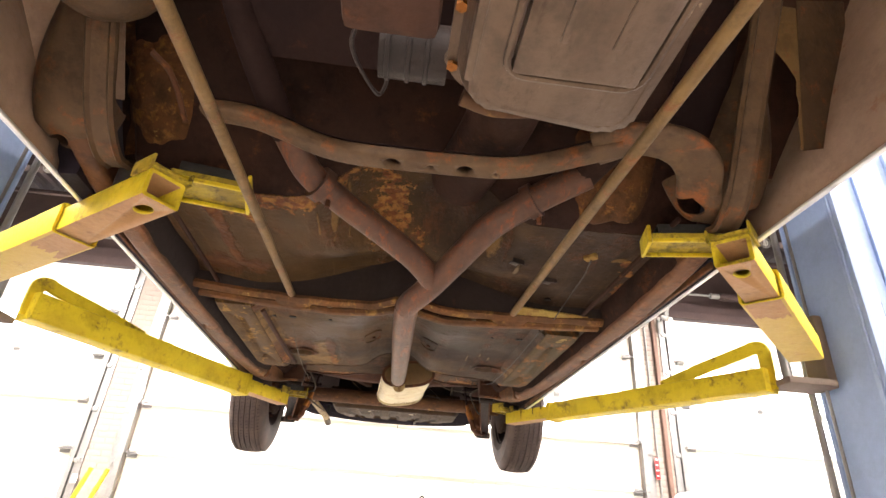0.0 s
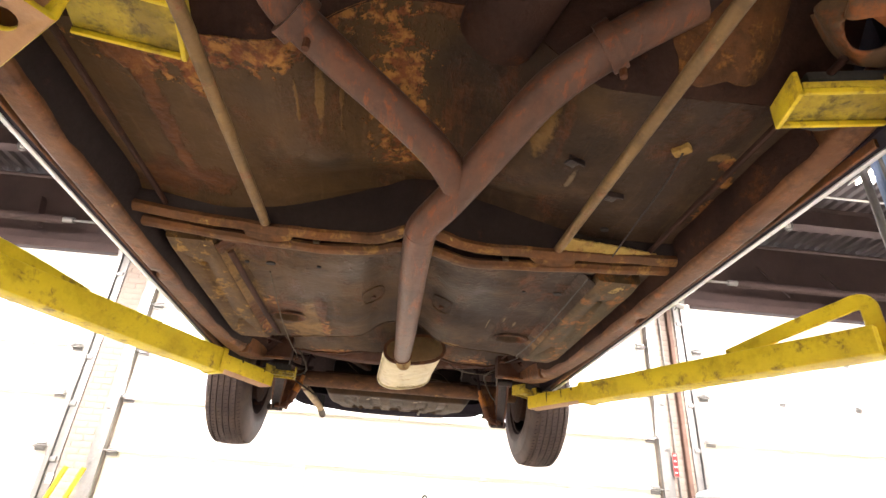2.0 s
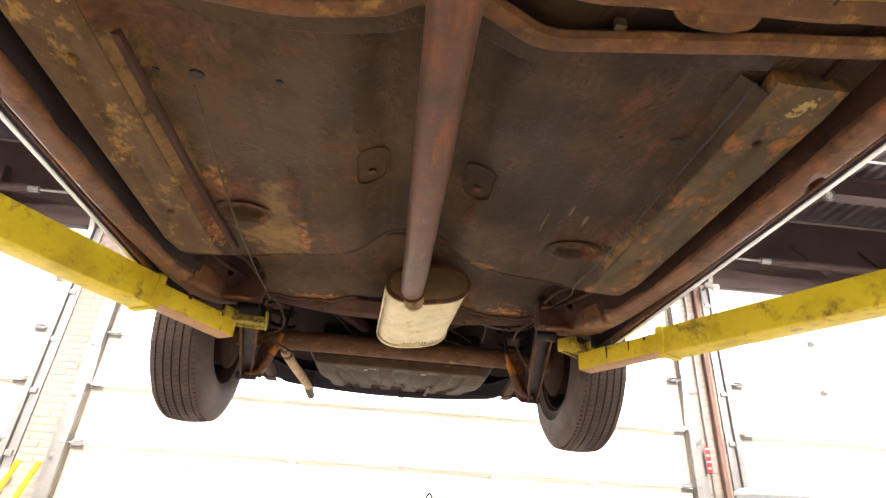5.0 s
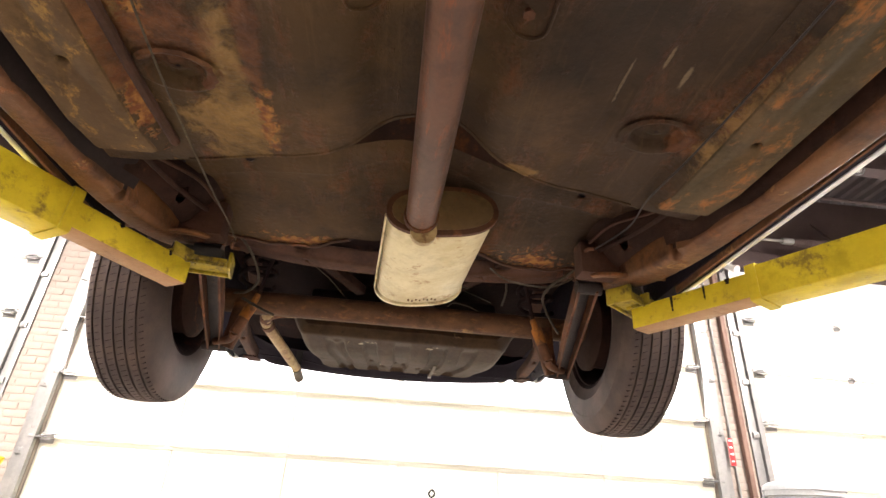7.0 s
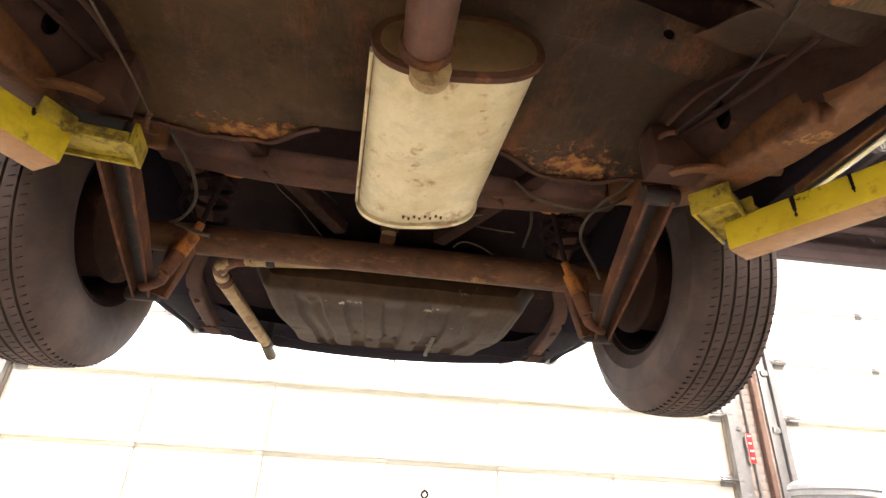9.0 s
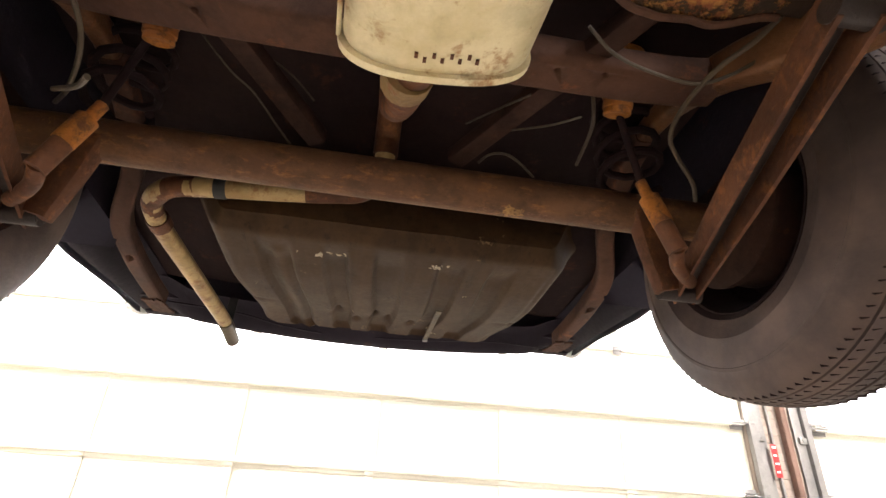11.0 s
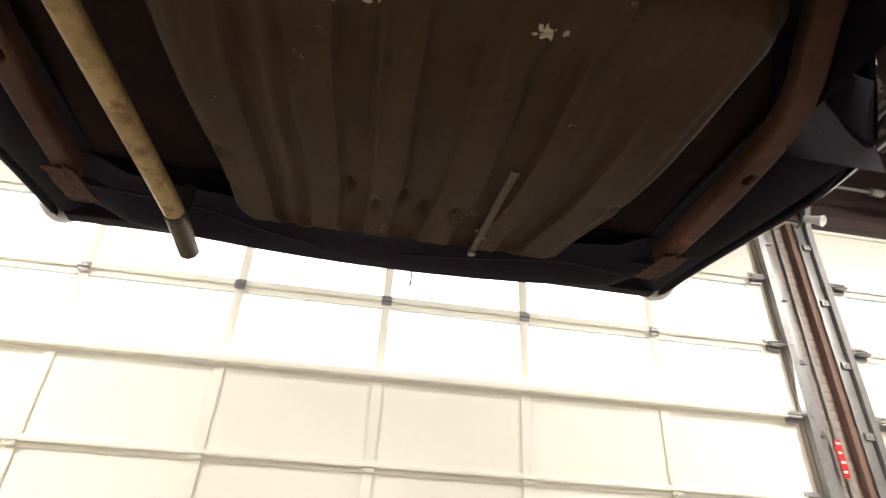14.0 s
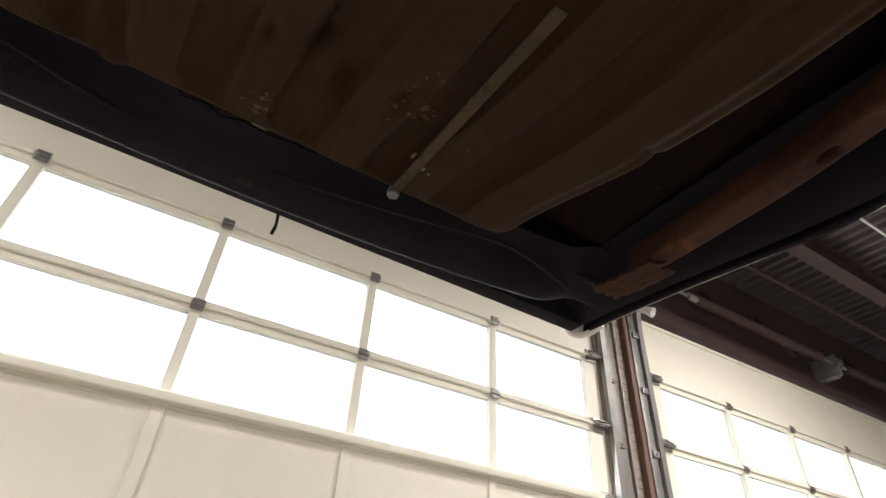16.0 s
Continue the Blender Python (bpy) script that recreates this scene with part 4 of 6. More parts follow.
part("front_floor_pan", sheet(front_floor, steps(-0.665, 0.665, 76), steps(0, 1, 52), 0.004), PAN_FRONT, car, "olive-brown undercoated front floor with flaking rust")
rear_pan = part("rear_floor_pan", sheet(rear_floor, steps(-0.665, 0.665, 76), steps(0, 1, 76), 0.004), PAN, car, "olive-brown undercoated rear floor with rust")


def toe(u, v):
    y = 1.088 - 0.50 * v
    z = pan_z(u, 1.088) + 1.25 * (0.50 * v - 0.02 * (1 - math.exp(-v * 25))) + 0.006 * noise.noise((u * 9, y * 9, 4))
    return (u, y, z)


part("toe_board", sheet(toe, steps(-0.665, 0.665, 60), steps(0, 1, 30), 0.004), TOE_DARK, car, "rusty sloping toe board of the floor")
# rolled rear edge of the floor
part("floor_lip", sweep([(u, pan_end(u) - 0.002, pan_z(u, pan_end(u)) - 0.001 + 0.002 * noise.noise((u * 9, 2, 2))) for u in steps(-0.44, 0.44, 60)], rounded(0.006, 0.004, 0.001, 1)), PAN, car)


def band_edge(x):
    """The rear edge of the flange that joins the seat pan to the floor."""
    return 2.612 + 0.062 * ease(0.03, 0.22, abs(x)) + 0.062 * ease(0.24, 0.60, abs(x))


def seat_end(x):
    return 2.962 + 0.066 * ease(0.17, 0.30, abs(x - 0.02)) - 0.03 * ease(0.40, 0.52, abs(x))


def seat_pan(u, v):
    y0 = band_edge(u)
    y = y0 - 0.008 + (seat_end(u) - y0 + 0.008) * v
    z = 1.312 - 0.026 * ease(2.72, 2.98, y) - 0.012 * math.exp(-((v / 0.06) ** 2))
    z += 0.022 * math.exp(-((u / 0.16) ** 4)) * (1 - v)
    z += 0.004 * noise.noise((u * 7, y * 7, 3)) + 0.004 * ease(0.9, 1.0, v) * noise.noise((u * 24, 3, 1))
    return (u, y, z)


def band(u, v):
    y = band_edge(u) - 0.080 * (1 - v)
    z = 1.296 + 0.022 * math.exp(-((u / 0.16) ** 4)) + 0.012 * (1 - v) ** 4 + 0.002 * noise.noise((u * 12, v, 2))
    return (u, y, z)


for s in (-1, 1):
    part("floor_closing", sheet(lambda u, v, s=s: (s * (0.432 + 0.175 * u), pan_end(s * (0.432 + 0.175 * u)) * (1 - v) + (band_edge(s * (0.432 + 0.175 * u)) - 0.070) * v, (pan_z(s * (0.432 + 0.175 * u), pan_end(s * (0.432 + 0.175 * u))) + 0.001) * (1 - v) + 1.299 * v + 0.004 * math.sin(v * 6)), steps(0, 1, 12), steps(0, 1, 10), 0.003), PAN, car, "oily end of the floor beside the recess")
# near-black sheet: the shadow gap behind the floor edge is in its colour
part("recess_wall", sheet(lambda u, v: (u, pan_end(u) - 0.01 + (band_edge(u) - 0.078 - pan_end(u) + 0.01) * v, 1.40 - 0.085 * v ** 3), steps(-0.60, 0.60, 30), steps(0, 1, 8), 0.004), TOE_DARK, car, "sheet behind the floor's rear edge with the gap's shade in its colour")
flange_band = part("seat_pan_front_flange", sheet(band, steps(-0.605, 0.605, 60), steps(0, 1, 8), 0.004), PAN, car, "oily flange with drain holes behind the floor")
holes = bmesh.new()
for x, y, r in ((-0.539, 2.688, 0.017), (-0.374, 2.650, 0.013), (0.397, 2.646, 0.012), (0.563, 2.690, 0.017)):
    plug((x, y, 1.296), r, 0.08, 0.62, 35 if x > 0 else -35, holes)
cut(flange_band, holes)
part("rear_seat_pan", sheet(seat_pan, steps(-0.60, 0.60, 64), steps(0, 1, 40), 0.004), PAN, car, "olive-brown rear seat pan with rusted edge")
for a, b in ((-0.52, -0.16), (0.20, 0.50)):
    part("seat_pan_flange", sweep([(u, seat_end(u) + 0.004 * noise.noise((u * 30, 1, 1)), 1.281 + 0.005 * noise.noise((u * 22, 4, 1))) for u in steps(a, b, 30)], rounded(0.012, 0.006, 0.002, 1)), TOE, car, "flaking rusty flange")

# frame side rails: rounded box section with the kick-up over the axle
RAIL = [(0.668, 0.925, 1.232), (0.658, 1.03, 1.196), (0.650, 1.18, 1.172), (0.650, 1.40, 1.163), (0.650, 1.90, 1.163), (0.648, 2.25, 1.165), (0.638, 2.45, 1.172), (0.622, 2.64, 1.190), (0.596, 2.82, 1.215), (0.565, 3.00, 1.27), (0.545, 3.20, 1.38), (0.545, 3.42, 1.44), (0.560, 3.66, 1.38), (0.632, 3.85, 1.318), (0.660, 4.03, 1.306), (0.675, 4.20, 1.308), (0.685, 4.37, 1.312)]
for s in (-1, 1):
    line = spline([(s * (x + 0.003), y, z) for x, y, z in RAIL], 6)
    tail_line = [v for v in line if v.y > 3.40]
    line = [v for v in line if v.y < 3.50]
    rear_rail = part("rear_frame_rail", sweep(tail_line, rounded(0.046, 0.050, 0.010, 4)), TOE, car, "dark rusty rear frame rail")
    cut(rear_rail, plug((s * 0.660, 4.02, 1.30), 0.018, 0.15, 0.6, 80 * s))
    rail = part("frame_rail", sweep(line, rounded(0.052, 0.060, 0.012, 4), scales=[1.0 + 0.50 * ease(2.35, 2.75, v.y) - 0.78 * ease(2.85, 3.4, v.y) for v in line]), FRAME, car, "brown rusty box-section frame rail with oval holes")
    holes = plug((s * 0.670, 1.86, 1.16), 0.026, 0.14, 0.45, 78 * s)
    for hx, hy, hz, hr in ((0.668, 2.50, 1.12, 0.014), (0.660, 2.70, 1.15, 0.028), (0.600, 2.62, 1.15, 0.015)):
        plug((s * hx, hy, hz + 0.03), hr, 0.15, 0.6, 80 * s, holes)
    cut(rail, holes)
    wall = [v for v in spline([(x, y, z) for x, y, z in RAIL], 6) if 1.08 < v.y < 2.66]
    # separate inner sheet, much darker than the rail's lower face
    part("rail_inner_wall", sheet(lambda u, v, s=s, wall=wall: (s * (wall[int(u)].x - 0.022 - 0.010 * ease(2.35, 2.66, wall[int(u)].y) - 0.020 * v + 0.002 * noise.noise((wall[int(u)].y * 12, v * 2, s))), wall[int(u)].y, wall[int(u)].z - 0.019 + 0.110 * v), range(len(wall)), steps(0, 1, 6), 0.003), PAN_DARK if s < 0 else TOE_DARK, car, "dark inner wall of the frame rail")
    part("rail_end_plate", sheet(lambda u, v, s=s: (s * 0.690 + (0.032 + 0.012 * noise.noise((v * 5 + s, 2 * round(u), 1))) * (2 * u - 1), 4.32 + 0.135 * v + 0.016 * noise.noise((u * 6, v * 3 + 4 * s, 7)), 1.278 + 0.010 * v * v + 0.003 * noise.noise((u * 9, v * 9, s))), steps(0, 1, 12), steps(0, 1, 18), 0.006), TOE, car, "flaking rusty end of the frame rail")
    # inner web of the rail, the mount of the trailing arm and its lip
    def web(u, v, s=s):
        y = 2.58 + 0.26 * v
        x = 0.590 - 0.04 * v - (0.006 + 0.074 * ease(0.0, 0.8, v)) * u
        return (s * x, y, 1.196 + 0.02 * v + 0.085 * u + 0.010 * math.sin(u * 5 + v * 4) + 0.003 * noise.noise((x * 20, y * 20, s)))

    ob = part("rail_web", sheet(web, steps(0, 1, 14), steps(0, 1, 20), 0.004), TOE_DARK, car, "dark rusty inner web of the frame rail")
    hw = plug((s * 0.535, 2.74, 1.24), 0.018, 0.10, 0.55, 70 * s)
    cut(ob, hw)
    part("arm_mount", box((min(s * 0.455, s * 0.635), 2.825, 1.190), (max(s * 0.455, s * 0.635), 2.885, 1.285), 0.010), TOE, car, "rusty trailing arm mount on the frame rail")
    part("mount_lip", sweep(spline([(s * 0.49, 2.845, 1.190), (s * 0.52, 2.815, 1.183), (s * 0.60, 2.80, 1.178), (s * 0.655, 2.78, 1.172)], 5), rounded(0.020, 0.010, 0.003, 2)), FRAME, car)
    part("rail_line", tube([(s * 0.615, 2.36, 1.225), (s * 0.585, 2.50, 1.235), (s * 0.560, 2.62, 1.262), (s * 0.50, 2.72, 1.275), (s * 0.47, 2.80, 1.262)], 0.0045, 8, 8), TOE, car, "rusty brake line beside the rail")
    # brake and fuel lines along the rail
    part("brake_line", tube([(s * 0.562, 0.95, 1.195), (s * 0.560, 1.5, 1.19), (s * 0.558, 2.2, 1.175), (s * 0.535, 2.6, 1.215), (s * 0.50, 2.85, 1.26)], 0.006, 8, 8), TOE_DARK, car)
    # inner box sections under the rear floor
    bx = part("floor_box", sweep([(s * 0.537, 1.680, 1.178), (s * 0.537, 1.73, 1.172), (s * 0.537, 2.38, 1.172), (s * 0.534, 2.468, 1.184)], rounded(0.114, 0.036, 0.010, 2)), BOX_WARM if s < 0 else BOX_DULL, car, "yellow-brown box section under the floor")
    part("box_side", sheet(lambda u, v, s=s: (s * (0.482 - 0.036 * v + 0.0015 * noise.noise((u * 30, v, s))), 1.70 + 0.775 * u, 1.160 + 0.010 * ease(0.88, 1.0, u) + 0.034 * v), steps(0, 1, 50), steps(0, 1, 4), 0.003), PAN, car, "sloping inner side of the box section")
    if s < 0:
        part("rusty_bead", tube([(-0.462, 1.76, 1.178), (-0.458, 2.05, 1.180), (-0.452, 2.30, 1.181), (-0.446, 2.455, 1.186)], 0.0085, 10, 8), TOE, car, "dark red rusty bead beside the box section")
    hb = plug((s * 0.53, 1.80, 1.155), 0.010, 0.03)
    plug((s * 0.53, 2.24, 1.155), 0.010, 0.03, 1, 0, hb)
    cut(bx, hb)
    # rocker panel with bright edge
    part("rocker_panel", sweep([(s * 0.715, 0.985, 1.215), (s * 0.715, 2.95, 1.215)], [(u * s, v) for u, v in [(-0.03, -0.055), (0.006, -0.058), (0.012, -0.03), (0.06, 0.06), (0.10, 0.22), (-0.04, 0.22), (-0.035, 0.0)]]), BODY, car, "dark painted rocker panel")
    part("rocker_trim", sweep([(s * 0.726, -0.40, 1.158), (s * 0.726, 2.93, 1.158)], rounded(0.012, 0.008, 0.003, 2)), CHROME, car, "bright rocker trim strip")
    part("pinch_weld", sweep([(s * 0.692, 1.06, 1.158), (s * 0.692, 2.80, 1.158)], rounded(0.006, 0.03, 0.002, 1)), FRAME, car)


# second crossmember: a channel open to below, its two lips bow forward round the exhaust pipe
FRONT_LIP = spline([(-0.640, 1.556, 1.172), (-0.53, 1.575, 1.168), (-0.42, 1.590, 1.167), (-0.30, 1.598, 1.166), (-0.145, 1.596, 1.165), (-0.090, 1.590, 1.166), (-0.050, 1.571, 1.170), (-0.015, 1.549, 1.173), (0.040, 1.545, 1.173), (0.075, 1.556, 1.170), (0.110, 1.573, 1.167), (0.17, 1.583, 1.166), (0.31, 1.576, 1.167), (0.45, 1.567, 1.168), (0.640, 1.555, 1.172)], 6)
REAR_LIP = spline([(-0.640, 1.628, 1.168), (-0.55, 1.637, 1.165), (-0.46, 1.651, 1.163), (-0.36, 1.660, 1.162), (-0.24, 1.670, 1.162), (-0.148, 1.664, 1.162), (-0.076, 1.650, 1.165), (-0.034, 1.631, 1.169), (0.035, 1.628, 1.169), (0.082, 1.645, 1.166), (0.14, 1.668, 1.162), (0.24, 1.656, 1.162), (0.39, 1.635, 1.163), (0.640, 1.608, 1.168)], 6)


def lip_y(line, x):
    for a, b in zip(line, line[1:]):
        if a.x <= x <= b.x:
            return a.y + (b.y - a.y) * (x - a.x) / (b.x - a.x)
    return line[0].y if x < 0 else line[-1].y


def lip_bar(line, turned, wide=1.0):
    """A rolled sheet-metal lip, a little uneven along its length."""
    prof = [(-0.013, 0.004), (-0.010, -0.006), (-0.003, -0.010), (0.006, -0.007), (0.012, 0.002), (0.010, 0.012), (-0.010, 0.012)]
    pts = [v + Vector((0, 0.0025 * noise.noise((v.x * 14, turned, 2)), 0.003 * noise.noise((v.x * 11, turned, 7)))) for v in line]
    return sweep(pts, [(turned * u * wide, v) for u, v in prof])


# channel and front wall: the shade between floor and lips is in the colours
part("floor_crossmember", sheet(lambda u, v: (-0.63 + 1.26 * u, lip_y(FRONT_LIP, -0.63 + 1.26 * u) * (1 - v) + lip_y(REAR_LIP, -0.63 + 1.26 * u) * v, 1.172 + 0.045 * math.sin(math.pi * v) ** 0.5), steps(0, 1, 80), steps(0, 1, 12), 0.003), PITCH, car, "channel of the floor crossmember, its shade in the colour")
part("crossmember_front_wall", sheet(lambda u, v: (-0.62 + 1.24 * u, lip_y(FRONT_LIP, -0.62 + 1.24 * u) - 0.004 - 0.012 * v, 1.170 + (pan_z(-0.62 + 1.24 * u, 1.565) - 1.168) * v), steps(0, 1, 80), steps(0, 1, 8), 0.003), PAN_DARK, car, "front wall of the floor crossmember, darkened like its shade")
part("crossmember_flange", lip_bar(FRONT_LIP, 1, 1.15), FLANGE, car, "rust-streaked crossmember flange")
part("crossmember_flange", lip_bar([v - Vector((0, 0.006, 0)) for v in REAR_LIP], -1, 1.35), FLANGE, car, "rust-streaked crossmember flange")
part("seam_flange", sweep([(u, lip_y(REAR_LIP, u) + 0.026, 1.174) for u in steps(-0.46, 0.46, 60)], rounded(0.034, 0.006, 0.002, 1)), PAN, car, "oily seam flange behind the crossmember")
gusset = sheet(lambda u, v: (0.345 + 0.235 * u, lip_y(FRONT_LIP, 0.345 + 0.235 * u) - 0.006 - (0.052 * (1 - u) ** 0.8 + 0.005 * noise.noise((u * 30, 3, 1))) * v, 1.172 + 0.010 * v + 0.004 * noise.noise((u * 40, v * 9, 1))), steps(0, 1, 40), steps(0, 1, 6), 0.004)
part("crossmember_gusset", gusset, CRUST, car, "yellow crusted gusset plate")
for s in (-1, 1):
    part("half_round_tab", sheet(lambda u, v, s=s: (s * 0.335 - 0.056 * math.cos(math.pi * u), lip_y(FRONT_LIP, s * 0.335) + 0.006 + 0.023 * v * math.sin(math.pi * u) ** 0.7, 1.162 - 0.012 * v * math.sin(math.pi * u) ** 0.7 + 0.002 * noise.noise((u * 9, v * 4, s))), steps(0, 1, 20), steps(0, 1, 5), 0.004), FLANGE, car, "half-round tab on the crossmember")
    part("locating_peg", box((s * 0.230 - 0.008, 1.631 - 0.006 * s, 1.166), (s * 0.230 + 0.008, 1.641 - 0.006 * s, 1.182), 0.003), STRAP, car)
    # the two long tie rods
    z0, z1 = (1.118, 1.172)
    part("tie_rod", tube([(s * 0.335, -0.10, z0 - 0.02), (s * 0.335, 0.45, z0), (s * 0.336, 1.0, (z0 + z1) / 2), (s * 0.342, lip_y(FRONT_LIP, s * 0.342) - 0.004, z1 + 0.006)], 0.0108, 6, 14), ROD, car, "long greasy steel rod under the floor")

# front crossmember with lightening holes
FX = [(-0.425, 0.872, 1.268), (-0.386, 0.862, 1.262), (-0.33, 0.860, 1.255), (-0.275, 0.866, 1.242), (-0.207, 0.874, 1.222), (-0.139, 0.872, 1.208), (-0.05, 0.866, 1.203), (0.08, 0.862, 1.203), (0.17, 0.856, 1.206), (0.25, 0.848, 1.225), (0.33, 0.836, 1.250), (0.385, 0.815, 1.260)]
fx = part("front_crossmember", sweep(spline(FX, 6), rounded(0.046, 0.027, 0.008, 3)), SUBFRAME, car, "dusty brown crossmember with round holes")
holes = plug((-0.056, 0.866, 1.200), 0.0175, 0.09)
for hx, hr in ((0.018, 0.0075), (0.085, 0.018), (0.146, 0.006)):
    plug((hx, 0.863, 1.200), hr, 0.09, 1, 0, holes)
cut(fx, holes)
# added black strip that makes the crossmember's holes look dark inside
part("hole_shade_strip", sweep([(x, y, z + 0.018) for x, y, z in spline(FX, 4)], rounded(0.036, 0.003, 0.001, 1)), PITCH, car)

part("crossmember_arm", sweep(spline([(0.34, 0.838, 1.262), (0.40, 0.802, 1.268), (0.46, 0.793, 1.266), (0.515, 0.806, 1.258), (0.556, 0.842, 1.244), (0.580, 0.895, 1.228)], 6), rounded(0.088, 0.026, 0.012, 3)), SUBFRAME, car, "dusty curved arm of the front crossmember")

# torque boxes, front beams, splash aprons
for s in (-1, 1):
    def torque_box(u, v, s=s):
        xc, wide = (0.632, 1.0) if s > 0 else (-0.684, 0.72)
        w = wide * (0.070 + 0.034 * ease(0.0, 0.18, v) - 0.066 * ease(0.40, 0.95, v))
        xc += (-0.012 if s > 0 else 0.050) * ease(0.30, 0.95, v)
        if s > 0:
            xc += 0.030 * ease(0.16, 0.48, v)
            w -= 0.034 * ease(0.16, 0.48, v)
        y = 0.992 - 0.32 * v
        z = 1.200 + 0.52 * max(0.0, v - 0.30) ** 1.25 + 0.075 * abs(u) ** 5 + 0.035 * ease(0.10, 0.0, v)
        return (xc + w * u, y + 0.015 * u * u * ease(0.2, 0.0, v) * -1, z + 0.003 * noise.noise((u * 3, v * 8, s)))

    tb = part("front_frame_beam", sheet(torque_box, steps(-1, 1, 28), steps(0, 1, 36), 0.004), SUBFRAME, car, "dusty pressed-steel front frame beam with oval holes")
    hs = bmesh.new()
    for hx, hy, hr, hq, ha in ((0.577, 0.922, 0.028, 0.72, 8), (0.704, 0.910, 0.026, 0.5, 25), (0.662, 0.945, 0.009, 1, 0)) if s > 0 else ((-0.712, 0.938, 0.028, 0.6, -50), (-0.672, 0.945, 0.014, 0.7, -40), (-0.645, 0.925, 0.009, 1, 0)):
        plug((hx, hy, 1.210), hr, 0.14, hq, ha, hs)
    cut(tb, hs)
    off, low = (0.002, 0.020) if s > 0 else (0.030, 0.026)
    part("beam_strap", sweep(spline([(s * 0.632 + low, 0.975, 1.184), (s * 0.634 + low, 0.925, 1.180), (s * 0.630 + (low + off) / 2, 0.845, 1.225), (s * 0.624 + off, 0.745, 1.345), (s * 0.616 + off, 0.655, 1.470), (s * 0.61 + off, 0.56, 1.61)], 6), [(-0.026, -0.004), (-0.020, -0.010), (-0.014, -0.004), (0.014, -0.004), (0.020, -0.010), (0.026, -0.004), (0.026, 0.006), (-0.026, 0.006)]), SUBFRAME, car, "dusty channel strap along the frame beam")
    part("mount_rubber", plug((s * 0.585, 1.025, 1.178), 0.045, 0.035, 0.8), BLACK, car)

    def apron(u, v, s=s):
        y = -0.45 + 1.45 * v
        x = 0.728 + 0.13 * math.sin(u * math.pi / 2) - 0.02 * math.sin(u * 9) * u
        z = 1.160 + 0.76 * u + 0.006 * math.sin(v * 7) * (1 - u)
        return (s * x, y, z)

    part("front_fender", sheet(apron, steps(0, 1, 14), steps(0, 1, 24), 0.0), FENDER, car, "dusty brown front fender seen from inside")

    def splash(u, v, s=s):
        y = 0.90 - 0.34 * v
        x = 0.60 + 0.24 * u
        z = 1.29 + 0.46 * v + 0.05 * math.sin(u * math.pi) * v + 0.015 * noise.noise((x * 8, y * 8, 2))
        return (s * x, y, z)

    part("splash_apron", sheet(splash, steps(0, 1, 16), steps(0, 1, 18), 0.004), FENDER if s < 0 else TOE, car, "dusty brown splash apron")

    def blister(u, v, s=s):
        lump = (1 - abs(2 * u - 1) ** 2.6) * (1 - abs(2 * v - 1) ** 2.6)
        x = 0.320 + 0.240 * u if s > 0 else -0.475 - 0.175 * u
        y = 1.085 - 0.19 * v if s > 0 else 1.060 - 0.20 * v
        rough = 0.012 * noise.noise((x * 16, y * 16, 3)) + 0.006 * noise.noise((x * 45, y * 45, 8))
        return (x + rough, y, 1.255 + 1.15 * (1.075 - y) - (0.070 if s > 0 else 0.050) * lump + rough)

    part("toe_pan_bulge", sheet(blister, steps(0, 1, 40), steps(0, 1, 36), 0.004), BLISTER, car, "rust-blistered toe pan corner")
    if s < 0:
        tower = bmesh.new()
        bmesh.ops.create_uvsphere(tower, u_segments=28, v_segments=16, radius=1.0, matrix=Matrix.Translation((-0.585, 0.66, 1.50)) @ Matrix.Diagonal((0.125, 0.15, 0.20, 1)))
        part("spring_tower", tower, SUBFRAME, car, "dusty brown rounded spring tower")
    else:
        # added black sheet in place of the shaded void beside the beam
        part("void_shade_sheet", sheet(lambda u, v: (0.36 + 0.26 * u, 0.86 - 0.30 * v, 1.34 + 0.44 * v + 0.03 * math.sin(u * 4)), steps(0, 1, 12), steps(0, 1, 14), 0.004), PITCH, car, "black sheet standing in for the shaded void beside the frame beam")
    if s < 0:
        part("fuel_line", tube([(-0.510, 0.778, 1.312), (-0.486, 0.805, 1.30), (-0.478, 0.847, 1.285), (-0.476, 0.908, 1.262)], 0.0058, 6, 8), RUSTED, car, "rusted fuel line")

part("splash_flange", sheet(lambda u, v: (0.700 + 0.13 * u, 0.742 - 0.085 * v + 0.02 * u, 1.240 + 0.30 * v + 0.05 * u), steps(0, 1, 8), steps(0, 1, 14), 0.005), SUBFRAME, car, "dusty brown splash panel with a paler edge")
# tan patch above; the narrow edge below is coloured to look lit
part("splash_edge", sheet(lambda u, v: (0.699 - (0.006 + 0.050 * ease(0.45, 0.75, v) + 0.006 * noise.noise((v * 9, 1, 1))) * u, 0.738 - 0.075 * v, 1.240 + 0.285 * v), steps(0, 1, 6), steps(0, 1, 24), 0.005), ROD, car, "tan patch and edge of the splash panel, the edge pale as if lit")
for s in (-1, 1):
    part("cowl_side", box((s * 0.80 - 0.006, 0.93, 1.22), (s * 0.80 + 0.006, 1.70, 1.93), 0.002), BODY, car, "dark cowl side panel")

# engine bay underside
# added sheet: the bay's deep shade is put into its near-black colour
part("engine_bay_cover", sheet(lambda u, v: (-0.37 + 0.74 * u, 0.80 - 1.23 * v, 1.36 + 0.34 * ease(0.0, 0.4, v) - 0.03 * math.cos(u * 12) * v), steps(0, 1, 24), steps(0, 1, 24), 0.004), PITCH, car, "dark cover closing the engine bay, its shade in the colour")


